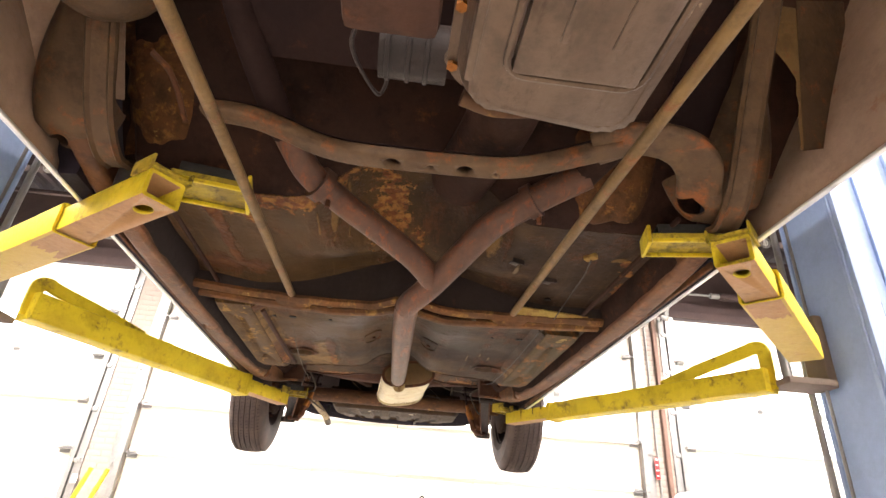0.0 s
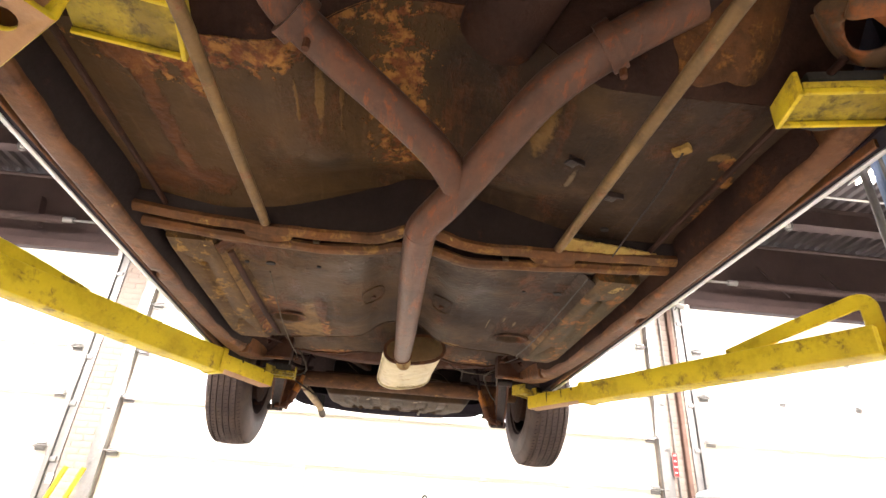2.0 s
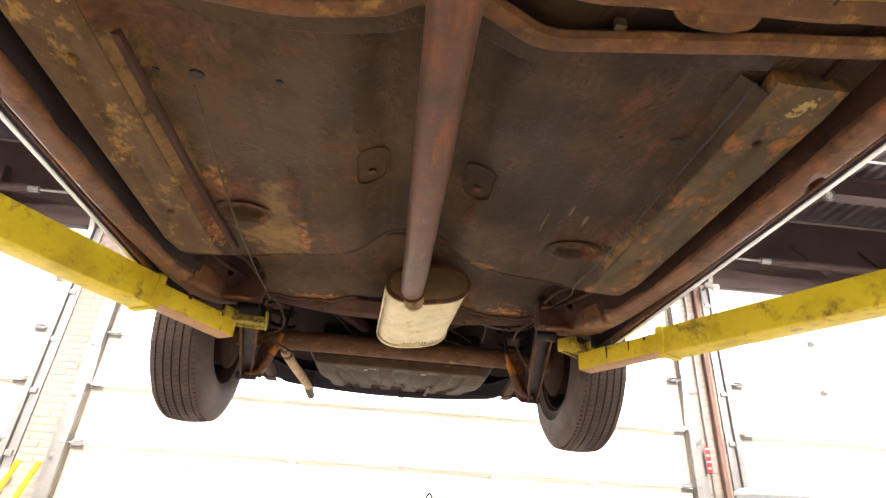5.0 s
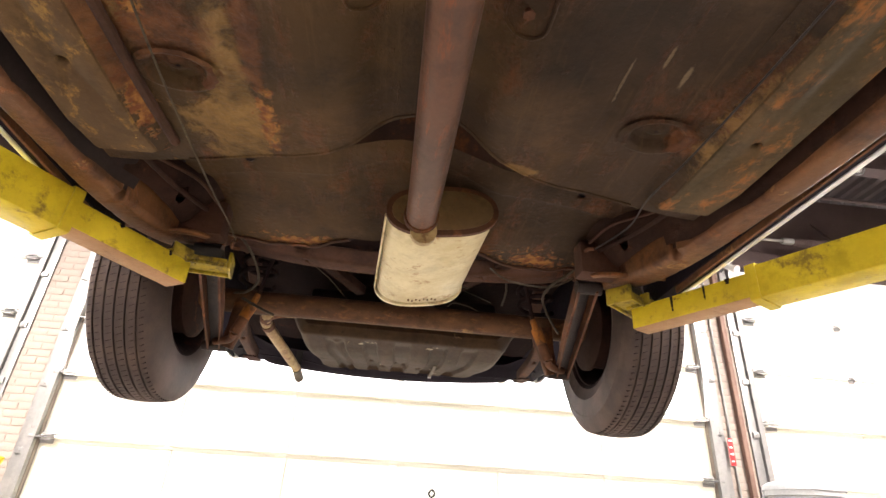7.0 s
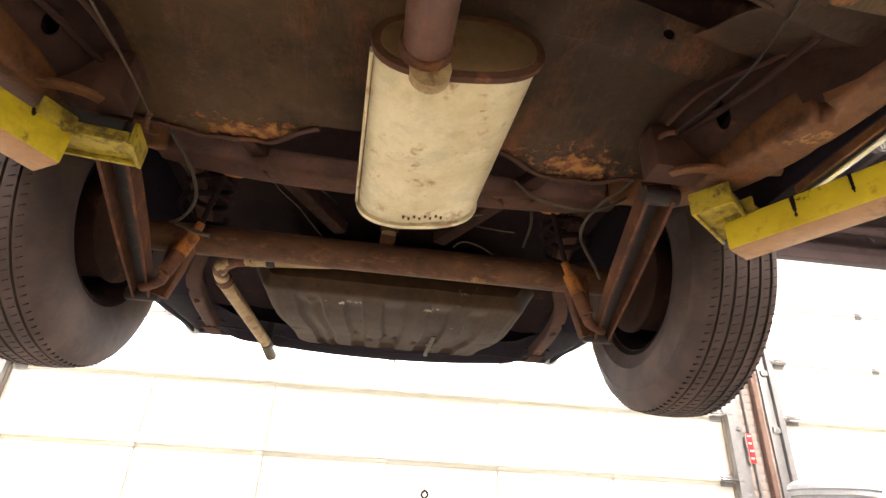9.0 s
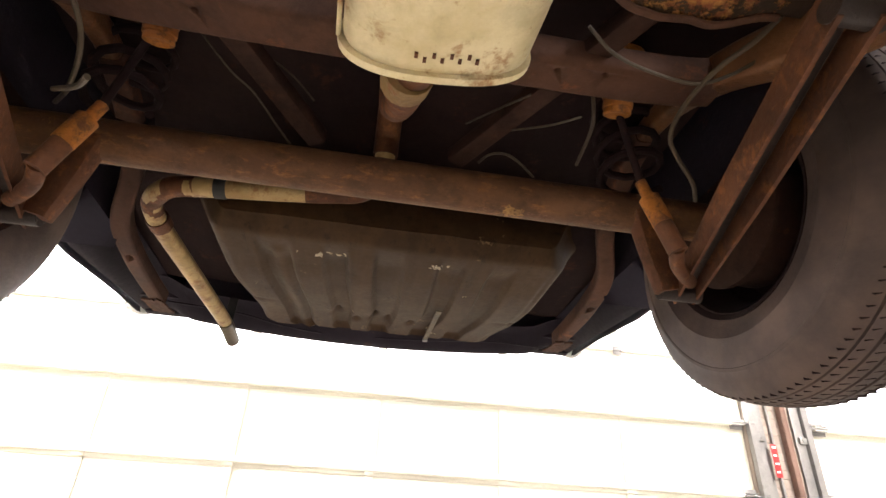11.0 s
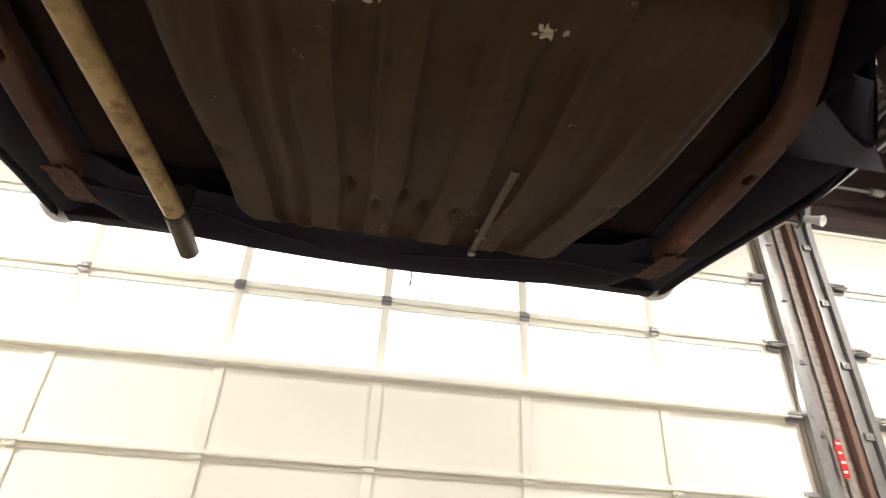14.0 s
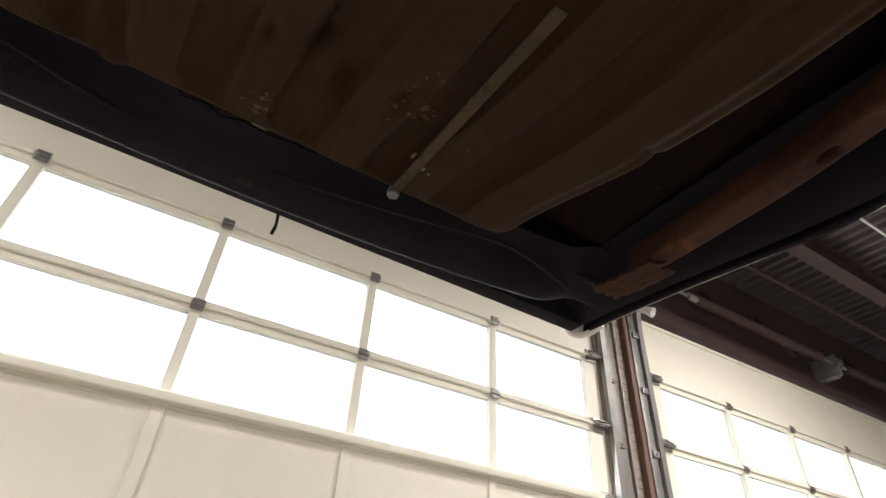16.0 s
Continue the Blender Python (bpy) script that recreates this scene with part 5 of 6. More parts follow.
def oil_pan():
    bm = bmesh.new()
    layers = [(0.0, 1.0, 1.205), (0.0, 1.0, 1.193), (0.016, 1.0, 1.190), (0.022, 1.0, 1.155), (0.034, 1.0, 1.128), (0.05, 1.0, 1.122)]
    rings = []
    for ins, _, z in layers:
        x0, x1, y0, y1 = 0.015 + ins, 0.335 - ins, 0.02 + ins, 0.670 - ins
        ring = []
        for k, (px, py) in enumerate(rounded(x1 - x0, y1 - y0, 0.060 - ins * 0.4, 9)):
            px, py = px + (x0 + x1) / 2, py + (y0 + y1) / 2
            wob = 0.003 * math.sin(k * 1.7) if ins < 0.001 else 0.0
            ring.append(bm.verts.new((px + wob, py + wob * 0.6 + 0.10 * (px - 0.30) * ease(0.3, 0.6, py), z + 0.002 * math.sin(k * 2.3 + ins * 90))))
        rings.append(ring)
    for a, b in zip(rings, rings[1:]):
        for j in range(40):
            bm.faces.new((a[j], a[(j + 1) % 40], b[(j + 1) % 40], b[j]))
    bm.faces.new(rings[-1])
    bm.faces.new(rings[0][::-1])
    bmesh.ops.recalc_face_normals(bm, faces=bm.faces[:])
    return bm


pan = part("oil_pan", oil_pan(), ALLOY, car, "brown-grey dirty pressed-steel transmission pan")
part("stamped_panel", box((0.098, 0.10, 1.109), (0.268, 0.522, 1.128), 0.008), ALLOY, pan)
part("edge_bead", box((0.040, 0.08, 1.124), (0.054, 0.560, 1.170), 0.006), ALLOY, pan)
edge = rounded(0.186, 0.440, 0.030, 4)
part("stamped_rim", sweep([(0.183 + a, 0.311 + b, 1.1185) for a, b in edge + edge[:1]], disc(0.0060, 8), None, False), ALLOY, pan, "raised stamped rim of the pan")
for x in (0.150, 0.216):
    part("rib", box((x - 0.005, 0.16, 1.1065), (x + 0.005, 0.46, 1.113), 0.003), ALLOY, pan)
for k in range(6):
    part("bolt", bolt((0.026, 0.07 + 0.105 * k, 1.188), 0.009, 0.010), ORANGE, pan)
    part("bolt", bolt((0.324, 0.08 + 0.105 * k, 1.188), 0.009, 0.010), GREASE, pan)
part("gearbox_tail", tube([(0.14, 0.66, 1.285), (0.15, 0.78, 1.305), (0.14, 0.90, 1.315), (0.10, 1.1, 1.33)], 0.070, 6, 18), TOE_DARK, car, "greasy cast gearbox tail housing")
part("sump_seal", tube([(0.05, 0.668, 1.196), (0.10, 0.678, 1.190), (0.15, 0.676, 1.192), (0.20, 0.668, 1.198)], 0.014, 5, 10), FLANGE, car, "orange-rusted gearbox edge")
part("bell_housing_cover", box((-0.130, 0.20, 1.155), (0.000, 0.530, 1.20), 0.015), TOE, car, "brown cover plate beside the pan")
st = part("starter_motor", tube([(-0.085, 0.625, 1.235), (0.02, 0.625, 1.235)], 0.045, 1, 20), GREASE, car, "black cylindrical starter motor")
for x in (-0.072, -0.040, -0.012):
    part("band", lathe([(0.044, -0.004), (0.048, -0.003), (0.048, 0.003), (0.044, 0.004)], "x", 20, None, Matrix.Translation((x, 0.625, 1.235))), GREASE, st)
part("wire_loop", tube([(-0.10, 0.52, 1.20), (-0.125, 0.60, 1.205), (-0.090, 0.692, 1.205), (-0.075, 0.685, 1.215), (-0.07, 0.64, 1.22)], 0.0035, 6, 6), GREASE, car)

# ---- exhaust ----
exhaust = part("exhaust_pipe", tube([(0.010, 1.44, 1.122), (0.009, 1.62, 1.122), (0.014, 2.0, 1.135), (0.020, 2.40, 1.165), (0.022, 2.70, 1.200)], 0.034, 8, 18), PIPE, car, "brown exhaust pipe running to the muffler")
part("right_branch", tube([(0.009, 1.50, 1.122), (0.014, 1.425, 1.122), (0.058, 1.33, 1.135), (0.125, 1.20, 1.175), (0.185, 1.10, 1.215), (0.27, 1.02, 1.250), (0.37, 0.96, 1.290)], 0.033, 8, 18), PIPE, exhaust)
part("left_branch", tube([(0.070, 1.30, 1.142), (0.02, 1.235, 1.165), (-0.07, 1.16, 1.195), (-0.17, 1.085, 1.225), (-0.24, 1.02, 1.250), (-0.285, 0.93, 1.288)], 0.031, 8, 18), PIPE, exhaust)
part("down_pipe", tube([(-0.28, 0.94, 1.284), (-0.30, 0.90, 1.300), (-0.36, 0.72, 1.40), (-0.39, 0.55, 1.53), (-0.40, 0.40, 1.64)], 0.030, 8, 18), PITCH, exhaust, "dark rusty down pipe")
part("down_pipe", tube([(0.36, 0.965, 1.287), (0.44, 0.84, 1.36), (0.46, 0.70, 1.46), (0.46, 0.5, 1.6)], 0.032, 8, 18), TOE_DARK, exhaust, "dark rusty down pipe")
for p, d in (((-0.215, 1.045, 1.238), (-0.7, -0.65, 0.2)), ((0.26, 1.028, 1.247), (0.75, -0.6, 0.25))):
    p, d = Vector(p), Vector(d).normalized()
    part("pipe_clamp", sweep([p - d * 0.012, p + d * 0.012], disc(0.041, 18)), PIPE, exhaust)
    part("clamp_bolt", sweep([p + Vector((0.02, 0.01, -0.05)), p + Vector((0.02, 0.01, 0.03))], disc(0.006, 8), up=Vector((1, 0, 0))), RUSTED, exhaust)


def oval(w, h, tilt, n=36):
    out = []
    for k in range(n):
        a = 2 * math.pi * k / n
        c, s2 = math.cos(a), math.sin(a)
        x = w / 2 * math.copysign(abs(c) ** 0.75, c)
        y = h / 2 * math.copysign(abs(s2) ** 0.9, s2)
        out.append((x * math.cos(tilt) - y * math.sin(tilt), x * math.sin(tilt) + y * math.cos(tilt)))
    return out


m0, m1 = Vector((0.072, 2.665, 1.228)), Vector((0.050, 3.085, 1.218))
md = (m1 - m0).normalized()
muffler = part("muffler", sweep([m0 + md * 0.004, m0 + md * 0.012, m1 - md * 0.012, m1 - md * 0.004], oval(0.250, 0.118, radians(9)), scales=[0.97, 1.0, 1.0, 0.97]), MUFFLER, car, "off-white oval muffler with rusty seams")
for q in (m0, m1):
    part("rolled_seam", sweep([q - md * 0.004, q + md * 0.007], oval(0.262, 0.130, radians(9))), RUSTED if q is m0 else MUFFLER, muffler)
part("end_plate", sweep([m0 - md * 0.0055, m0 + md * 0.002], oval(0.236, 0.104, radians(9))), ROD, muffler)
part("side_seam", sweep([m0 + Vector((-0.128, 0.01, -0.02)), m1 + Vector((-0.128, -0.01, -0.02))], rounded(0.006, 0.012, 0.002, 1)), MUFFLER, muffler)
part("inlet_collar", sweep([(0.022, 2.63, 1.193), (0.022, 2.70, 1.203)], disc(0.039, 18)), RUSTED, muffler)
part("inlet_ring", sweep([(0.030, 2.652, 1.165), (0.030, 2.672, 1.168)], disc(0.030, 18)), TAILPIPE, muffler)
for k in range(8):
    a = m1 - md * 0.035 + Vector((-0.030 + 0.011 * k, 0.007 * (k % 2), -0.061 + 0.0018 * (k - 2)))
    part("stamped_mark", box(a - Vector((0.0022, 0.0035, 0.002)), a + Vector((0.0022, 0.0035, 0.002)), 0.0), RUSTED, muffler)
part("outlet_pipe", tube([(0.035, 3.08, 1.215), (0.025, 3.16, 1.232), (0.014, 3.24, 1.262), (0.004, 3.30, 1.302), (0.000, 3.33, 1.365), (-0.001, 3.36, 1.44), (-0.003, 3.46, 1.48), (-0.004, 3.55, 1.45), (-0.004, 3.57, 1.40)], 0.028, 8, 16), RUSTED, exhaust)
part("outlet_clamp", tube([(0.020, 3.15, 1.232), (0.014, 3.19, 1.245)], 0.038, 1, 16), ROD, exhaust)
tail = part("tailpipe", tube([(-0.004, 3.565, 1.405), (-0.010, 3.592, 1.350), (-0.050, 3.602, 1.314), (-0.12, 3.605, 1.302), (-0.24, 3.61, 1.292), (-0.36, 3.615, 1.285), (-0.455, 3.635, 1.283), (-0.505, 3.69, 1.280), (-0.516, 3.77, 1.275), (-0.508, 3.90, 1.271), (-0.490, 4.15, 1.266), (-0.474, 4.42, 1.262), (-0.472, 4.53, 1.252)], 0.0225, 8, 16), TAILPIPE, car, "pale aluminised tailpipe bent behind the axle")
part("joint", tube([(-0.516, 3.765, 1.276), (-0.514, 3.80, 1.275)], 0.0265, 1, 16), RUSTED, tail)
part("joint", tube([(-0.33, 3.613, 1.287), (-0.355, 3.614, 1.286)], 0.0255, 1, 16), BLACK, tail)
part("rusted_bend", tube([(-0.395, 3.619, 1.2845), (-0.455, 3.635, 1.283), (-0.505, 3.69, 1.280), (-0.515, 3.735, 1.2775)], 0.0229, 8, 16), RUSTED, tail)
part("rusted_sleeve", tube([(-0.005, 3.572, 1.390), (-0.012, 3.594, 1.346), (-0.050, 3.602, 1.314), (-0.10, 3.604, 1.305), (-0.165, 3.607, 1.298)], 0.0238, 6, 16), RUSTED, tail)
part("tip", tube([(-0.474, 4.405, 1.2595), (-0.473, 4.47, 1.256), (-0.471, 4.562, 1.246)], 0.0236, 3, 16), STRAP, tail, "dull grey-brown pipe tip")
part("hanger", sweep([(-0.472, 4.44, 1.255), (-0.472, 4.44, 1.36)], rounded(0.03, 0.006, 0.002, 1), up=Vector((0, 1, 0))), BLACK, tail)

# ---- rear axle and suspension ----
axle = part("rear_axle", tube([(-0.70, 3.448, 1.248), (-0.3, 3.448, 1.248), (0.3, 3.448, 1.248), (0.70, 3.448, 1.248)], 0.041, 2, 24), AXLE, car, "rusty rear axle tube")
rc = part("rear_crossmember", sweep(spline([(-0.55, 3.20, 1.372), (-0.42, 3.19, 1.345), (-0.2, 3.17, 1.318), (0.1, 3.17, 1.318), (0.42, 3.19, 1.345), (0.55, 3.20, 1.372)], 6), rounded(0.074, 0.056, 0.012, 3)), TOE, car, "dark rusty rear frame crossmember")
holes = bmesh.new()
for x in (-0.30, 0.16, 0.25, 0.33):
    plug((x, 3.165, 1.30 + 0.05 * x * x), 0.006, 0.05, 1, 0, holes)
cut(rc, holes)
for x, y, z in ((-0.410, 3.292, 1.398), (0.422, 3.292, 1.398)):
    part("bump_stop_cup", lathe([(0.0, -0.028), (0.012, -0.030), (0.022, -0.034), (0.026, -0.032), (0.025, -0.022), (0.028, -0.020), (0.028, -0.010), (0.0265, -0.008), (0.030, 0.0), (0.040, 0.090), (0.0, 0.090)], "z", 24, None, pose(x, y, z, 25, 0, 0)), ORANGE, rc, "orange rusted bump stop cup")
for s in (-1, 1):
    arm = part("trailing_arm", sweep([(s * 0.500, 2.91, 1.190), (s * 0.552, 3.20, 1.135), (s * 0.605, 3.475, 1.085)], [(-0.028, -0.024), (-0.021, -0.024), (-0.022, 0.022), (0.022, 0.022), (0.021, -0.024), (0.028, -0.024), (0.028, 0.028), (-0.028, 0.028)], scales=[1.0, 0.95, 0.72]), RUSTED, car, "rusty channel-section trailing arm")
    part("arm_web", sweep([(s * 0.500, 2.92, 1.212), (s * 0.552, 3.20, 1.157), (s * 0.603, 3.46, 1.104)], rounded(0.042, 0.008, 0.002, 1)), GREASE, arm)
    part("arm_bushing", sweep([(s * 0.595 - 0.045, 3.46, 1.085), (s * 0.595 + 0.035, 3.46, 1.085)], disc(0.017, 16)), GREASE, arm)
    part("front_pivot", sweep([(s * 0.505 - 0.034, 2.915, 1.185), (s * 0.505 + 0.034, 2.915, 1.185)], disc(0.018, 16)), GREASE, arm)
    part("axle_bracket", sweep([(s * 0.525, 3.43, 1.24), (s * 0.540, 3.44, 1.16), (s * 0.56, 3.45, 1.08)], rounded(0.060, 0.045, 0.01, 2), up=Vector((0, 1, 0)), scales=[1.1, 0.9, 0.7]), RUSTED, axle)
    damper = part("shock_absorber", tube([(s * 0.510, 3.322, 1.092), (s * 0.474, 3.325, 1.196)], 0.0170, 1, 18), RUSTED, car, "rusted shock absorber with an orange shield")
    part("dust_shield", tube([(s * 0.492, 3.3235, 1.146), (s * 0.473, 3.3252, 1.199)], 0.0182, 1, 18), ORANGE, damper, "orange rusted shield")
    part("top_cap", tube([(s * 0.4725, 3.325, 1.199), (s * 0.462, 3.326, 1.232)], 0.0105, 1, 16), ORANGE, damper)
    part("rod", tube([(s * 0.463, 3.326, 1.230), (s * 0.41, 3.31, 1.50)], 0.007, 1, 10), PITCH, damper)
    part("stud", tube([(s * 0.508, 3.322, 1.098), (s * 0.53, 3.36, 1.086), (s * 0.59, 3.42, 1.090)], 0.013, 5, 12), RUSTED, damper)
    coil = [(s * 0.50 + 0.062 * math.cos(k * 0.5), 3.42 + 0.062 * math.sin(k * 0.5), 1.30 + 0.0042 * k) for k in range(0, 60)]
    # near-black so that the spring sinks into the shade around it
    part("coil_spring", sweep(coil, disc(0.0085, 8)), PITCH, car, "rear coil spring with its shade in the colour")
    part("upper_arm", sweep([(s * 0.38, 3.02, 1.345), (s * 0.14, 3.46, 1.335)], rounded(0.040, 0.034, 0.006, 2)), TOE_DARK, car, "dark upper control arm")
    hose = [(0.505, 3.00, 1.285), (0.490, 3.04, 1.276), (0.464, 3.09, 1.268), (0.457, 3.168, 1.264), (0.472, 3.232, 1.262), (0.489, 3.247, 1.231), (0.514, 3.256, 1.190), (0.538, 3.29, 1.180)] if s > 0 else [(-0.480, 3.030, 1.303), (-0.450, 3.090, 1.274), (-0.432, 3.149, 1.237), (-0.443, 3.200, 1.219), (-0.492, 3.281, 1.220), (-0.543, 3.342, 1.237)]
    part("brake_hose", tube(hose, 0.0040, 8, 8), HOSE, car, "pale curved brake hose")
    # hand-brake cable along the floor
    cab = [(0.459, 1.690, 1.168), (0.462, 2.05, 1.168), (0.460, 2.30, 1.172), (0.456, 2.46, 1.180), (0.500, 2.636, 1.222), (0.484, 2.798, 1.244)] if s > 0 else [(-0.372, 1.84, 1.165), (-0.39, 2.20, 1.150), (-0.41, 2.55, 1.170), (-0.43, 2.78, 1.205), (-0.44, 2.90, 1.215)]
    part("brake_cable", tube(cab, 0.0020, 8, 6), GREASE if s > 0 else STRAP, car, "thin hand-brake cable")
    if s > 0:
        part("brake_cable", tube([(0.462, 1.205, 1.206), (0.476, 1.30, 1.204), (0.478, 1.42, 1.196), (0.469, 1.556, 1.168)], 0.0020, 8, 6), GREASE, car, "thin hand-brake cable")
    part("cable_hook", tube([(cab[-1][0], cab[-1][1], cab[-1][2]), (cab[-1][0] - 0.012, cab[-1][1] + 0.02, cab[-1][2] + 0.008), (cab[-1][0] - 0.02, cab[-1][1] + 0.045, cab[-1][2]), (cab[-1][0] - 0.005, cab[-1][1] + 0.06, cab[-1][2] + 0.004)], 0.005, 5, 8), RUSTED, car)
for line, r in (
    ([(-0.345, 3.300, 1.400), (-0.290, 3.330, 1.352), (-0.246, 3.343, 1.322), (-0.210, 3.39, 1.300), (-0.183, 3.432, 1.287)], 0.0018),
    ([(-0.270, 3.26, 1.377), (-0.239, 3.295, 1.375), (-0.190, 3.34, 1.376), (-0.151, 3.396, 1.373)], 0.0018),
    ([(0.216, 3.196, 1.271), (0.182, 3.277, 1.308), (0.141, 3.358, 1.338)], 0.0018),
    ([(0.287, 3.175, 1.219), (0.264, 3.255, 1.267), (0.224, 3.336, 1.319)], 0.0018),
    ([(0.345, 3.245, 1.385), (0.354, 3.260, 1.350), (0.361, 3.290, 1.312), (0.366, 3.381, 1.296)], 0.0036),
    ([(0.174, 3.397, 1.280), (0.191, 3.377, 1.287), (0.215, 3.356, 1.277), (0.249, 3.376, 1.278), (0.290, 3.415, 1.278)], 0.0024),
    ([(0.262, 3.070, 1.290), (0.305, 3.092, 1.272), (0.362, 3.106, 1.264), (0.447, 3.118, 1.266), (0.495, 3.100, 1.276), (0.544, 3.071, 1.300)], 0.0028),
    ([(-0.355, 3.108, 1.094), (-0.404, 3.169, 1.129), (-0.488, 3.250, 1.187)], 0.0040),
):
    part("brake_pipe", tube(line, r, 8, 8), HOSE, car, "thin bent brake pipe")

# wheels
def tyre_profile(w=0.205, r=0.368, rim=0.195):
    h = w / 2
    pts = [(rim, -h * 0.78), (rim + 0.02, -h * 0.90), (rim + 0.050, -h * 0.985), (rim + 0.052, -h * 1.0), (rim + 0.058, -h * 1.0), (rim + 0.060, -h * 0.995), (rim + 0.085, -h * 1.0), (rim + 0.108, -h * 0.965), (rim + 0.110, -h * 0.975), (rim + 0.116, -h * 0.965), (rim + 0.118, -h * 0.945), (r - 0.040, -h * 0.90), (r - 0.024, -h * 0.83), (r - 0.013, -h * 0.74)]
    for g in (-0.56, -0.28, 0.0, 0.28, 0.56):
        a = r - 0.016 * g * g - 0.002
        pts += [(a, h * (g - 0.030)), (a - 0.007, h * (g - 0.020)), (a - 0.007, h * (g + 0.020)), (a, h * (g + 0.030))]
    pts += [(r - 0.013, h * 0.74), (r - 0.024, h * 0.83), (r - 0.040, h * 0.90), (rim + 0.105, h * 0.97), (rim + 0.06, h * 1.0), (rim + 0.02, h * 0.90), (rim, h * 0.78)]
    return pts


def wheel(s):
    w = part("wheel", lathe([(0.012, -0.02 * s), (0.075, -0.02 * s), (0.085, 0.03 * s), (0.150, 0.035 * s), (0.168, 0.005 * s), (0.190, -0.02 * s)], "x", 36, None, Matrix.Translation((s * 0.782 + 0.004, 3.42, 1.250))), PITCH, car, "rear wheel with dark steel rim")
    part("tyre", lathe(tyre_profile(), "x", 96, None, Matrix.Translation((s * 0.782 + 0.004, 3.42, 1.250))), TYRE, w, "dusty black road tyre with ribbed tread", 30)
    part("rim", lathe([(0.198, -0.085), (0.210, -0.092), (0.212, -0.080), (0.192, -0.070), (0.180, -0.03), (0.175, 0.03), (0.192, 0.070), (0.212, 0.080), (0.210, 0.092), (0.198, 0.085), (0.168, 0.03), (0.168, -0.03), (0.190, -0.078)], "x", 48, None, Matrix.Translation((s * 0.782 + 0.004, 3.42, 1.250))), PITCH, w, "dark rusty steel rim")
    part("brake_drum", lathe([(0.0, -0.085 * s), (0.12, -0.085 * s), (0.135, -0.075 * s), (0.138, -0.01 * s), (0.12, 0.03 * s), (0.0, 0.03 * s)], "x", 36, None, Matrix.Translation((s * 0.775 + 0.004, 3.42, 1.250))), TOE_DARK, w, "rusty brake drum")
    part("backing_plate", lathe([(0.04, -0.100 * s), (0.13, -0.100 * s), (0.148, -0.090 * s), (0.148, -0.080 * s), (0.04, -0.085 * s)], "x", 36, None, Matrix.Translation((s * 0.775 + 0.004, 3.42, 1.250))), TOE_DARK, w)
    # sipes across the tread ribs
    bm = bmesh.new()
    for k in range(110):
        a = 2 * math.pi * k / 110
        for g in (-0.66, -0.42, -0.14, 0.14, 0.42, 0.66):
            m = Matrix.Translation((s * 0.782 + 0.004, 3.42, 1.250)) @ Matrix.Rotation(a + g * 0.4, 4, "X") @ Matrix.Translation((0.1025 * g, 0, 0.3655 - 0.016 * g * g)) @ Matrix.Rotation(0.35, 4, "Z")
            box((-0.0085, -0.0007, -0.004), (0.0085, 0.0007, 0.0008), 0.0, bm, m)
    tagged(part("tread_sipe", bm, PITCH, w), kind="stuff")
    return w


wheel(-1), wheel(1)

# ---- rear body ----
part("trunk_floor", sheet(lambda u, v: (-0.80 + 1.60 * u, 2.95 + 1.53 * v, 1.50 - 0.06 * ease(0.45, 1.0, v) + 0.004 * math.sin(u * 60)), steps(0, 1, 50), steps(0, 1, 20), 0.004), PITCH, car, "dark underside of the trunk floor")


def low_edge(y):
    arch = ease(2.93, 3.05, y) * ease(3.92, 3.80, y)
    return 1.165 + 0.36 * arch + (0.143 + 0.050 * ease(3.95, 4.70, y)) * ease(3.45, 3.85, y) * (1 - arch)


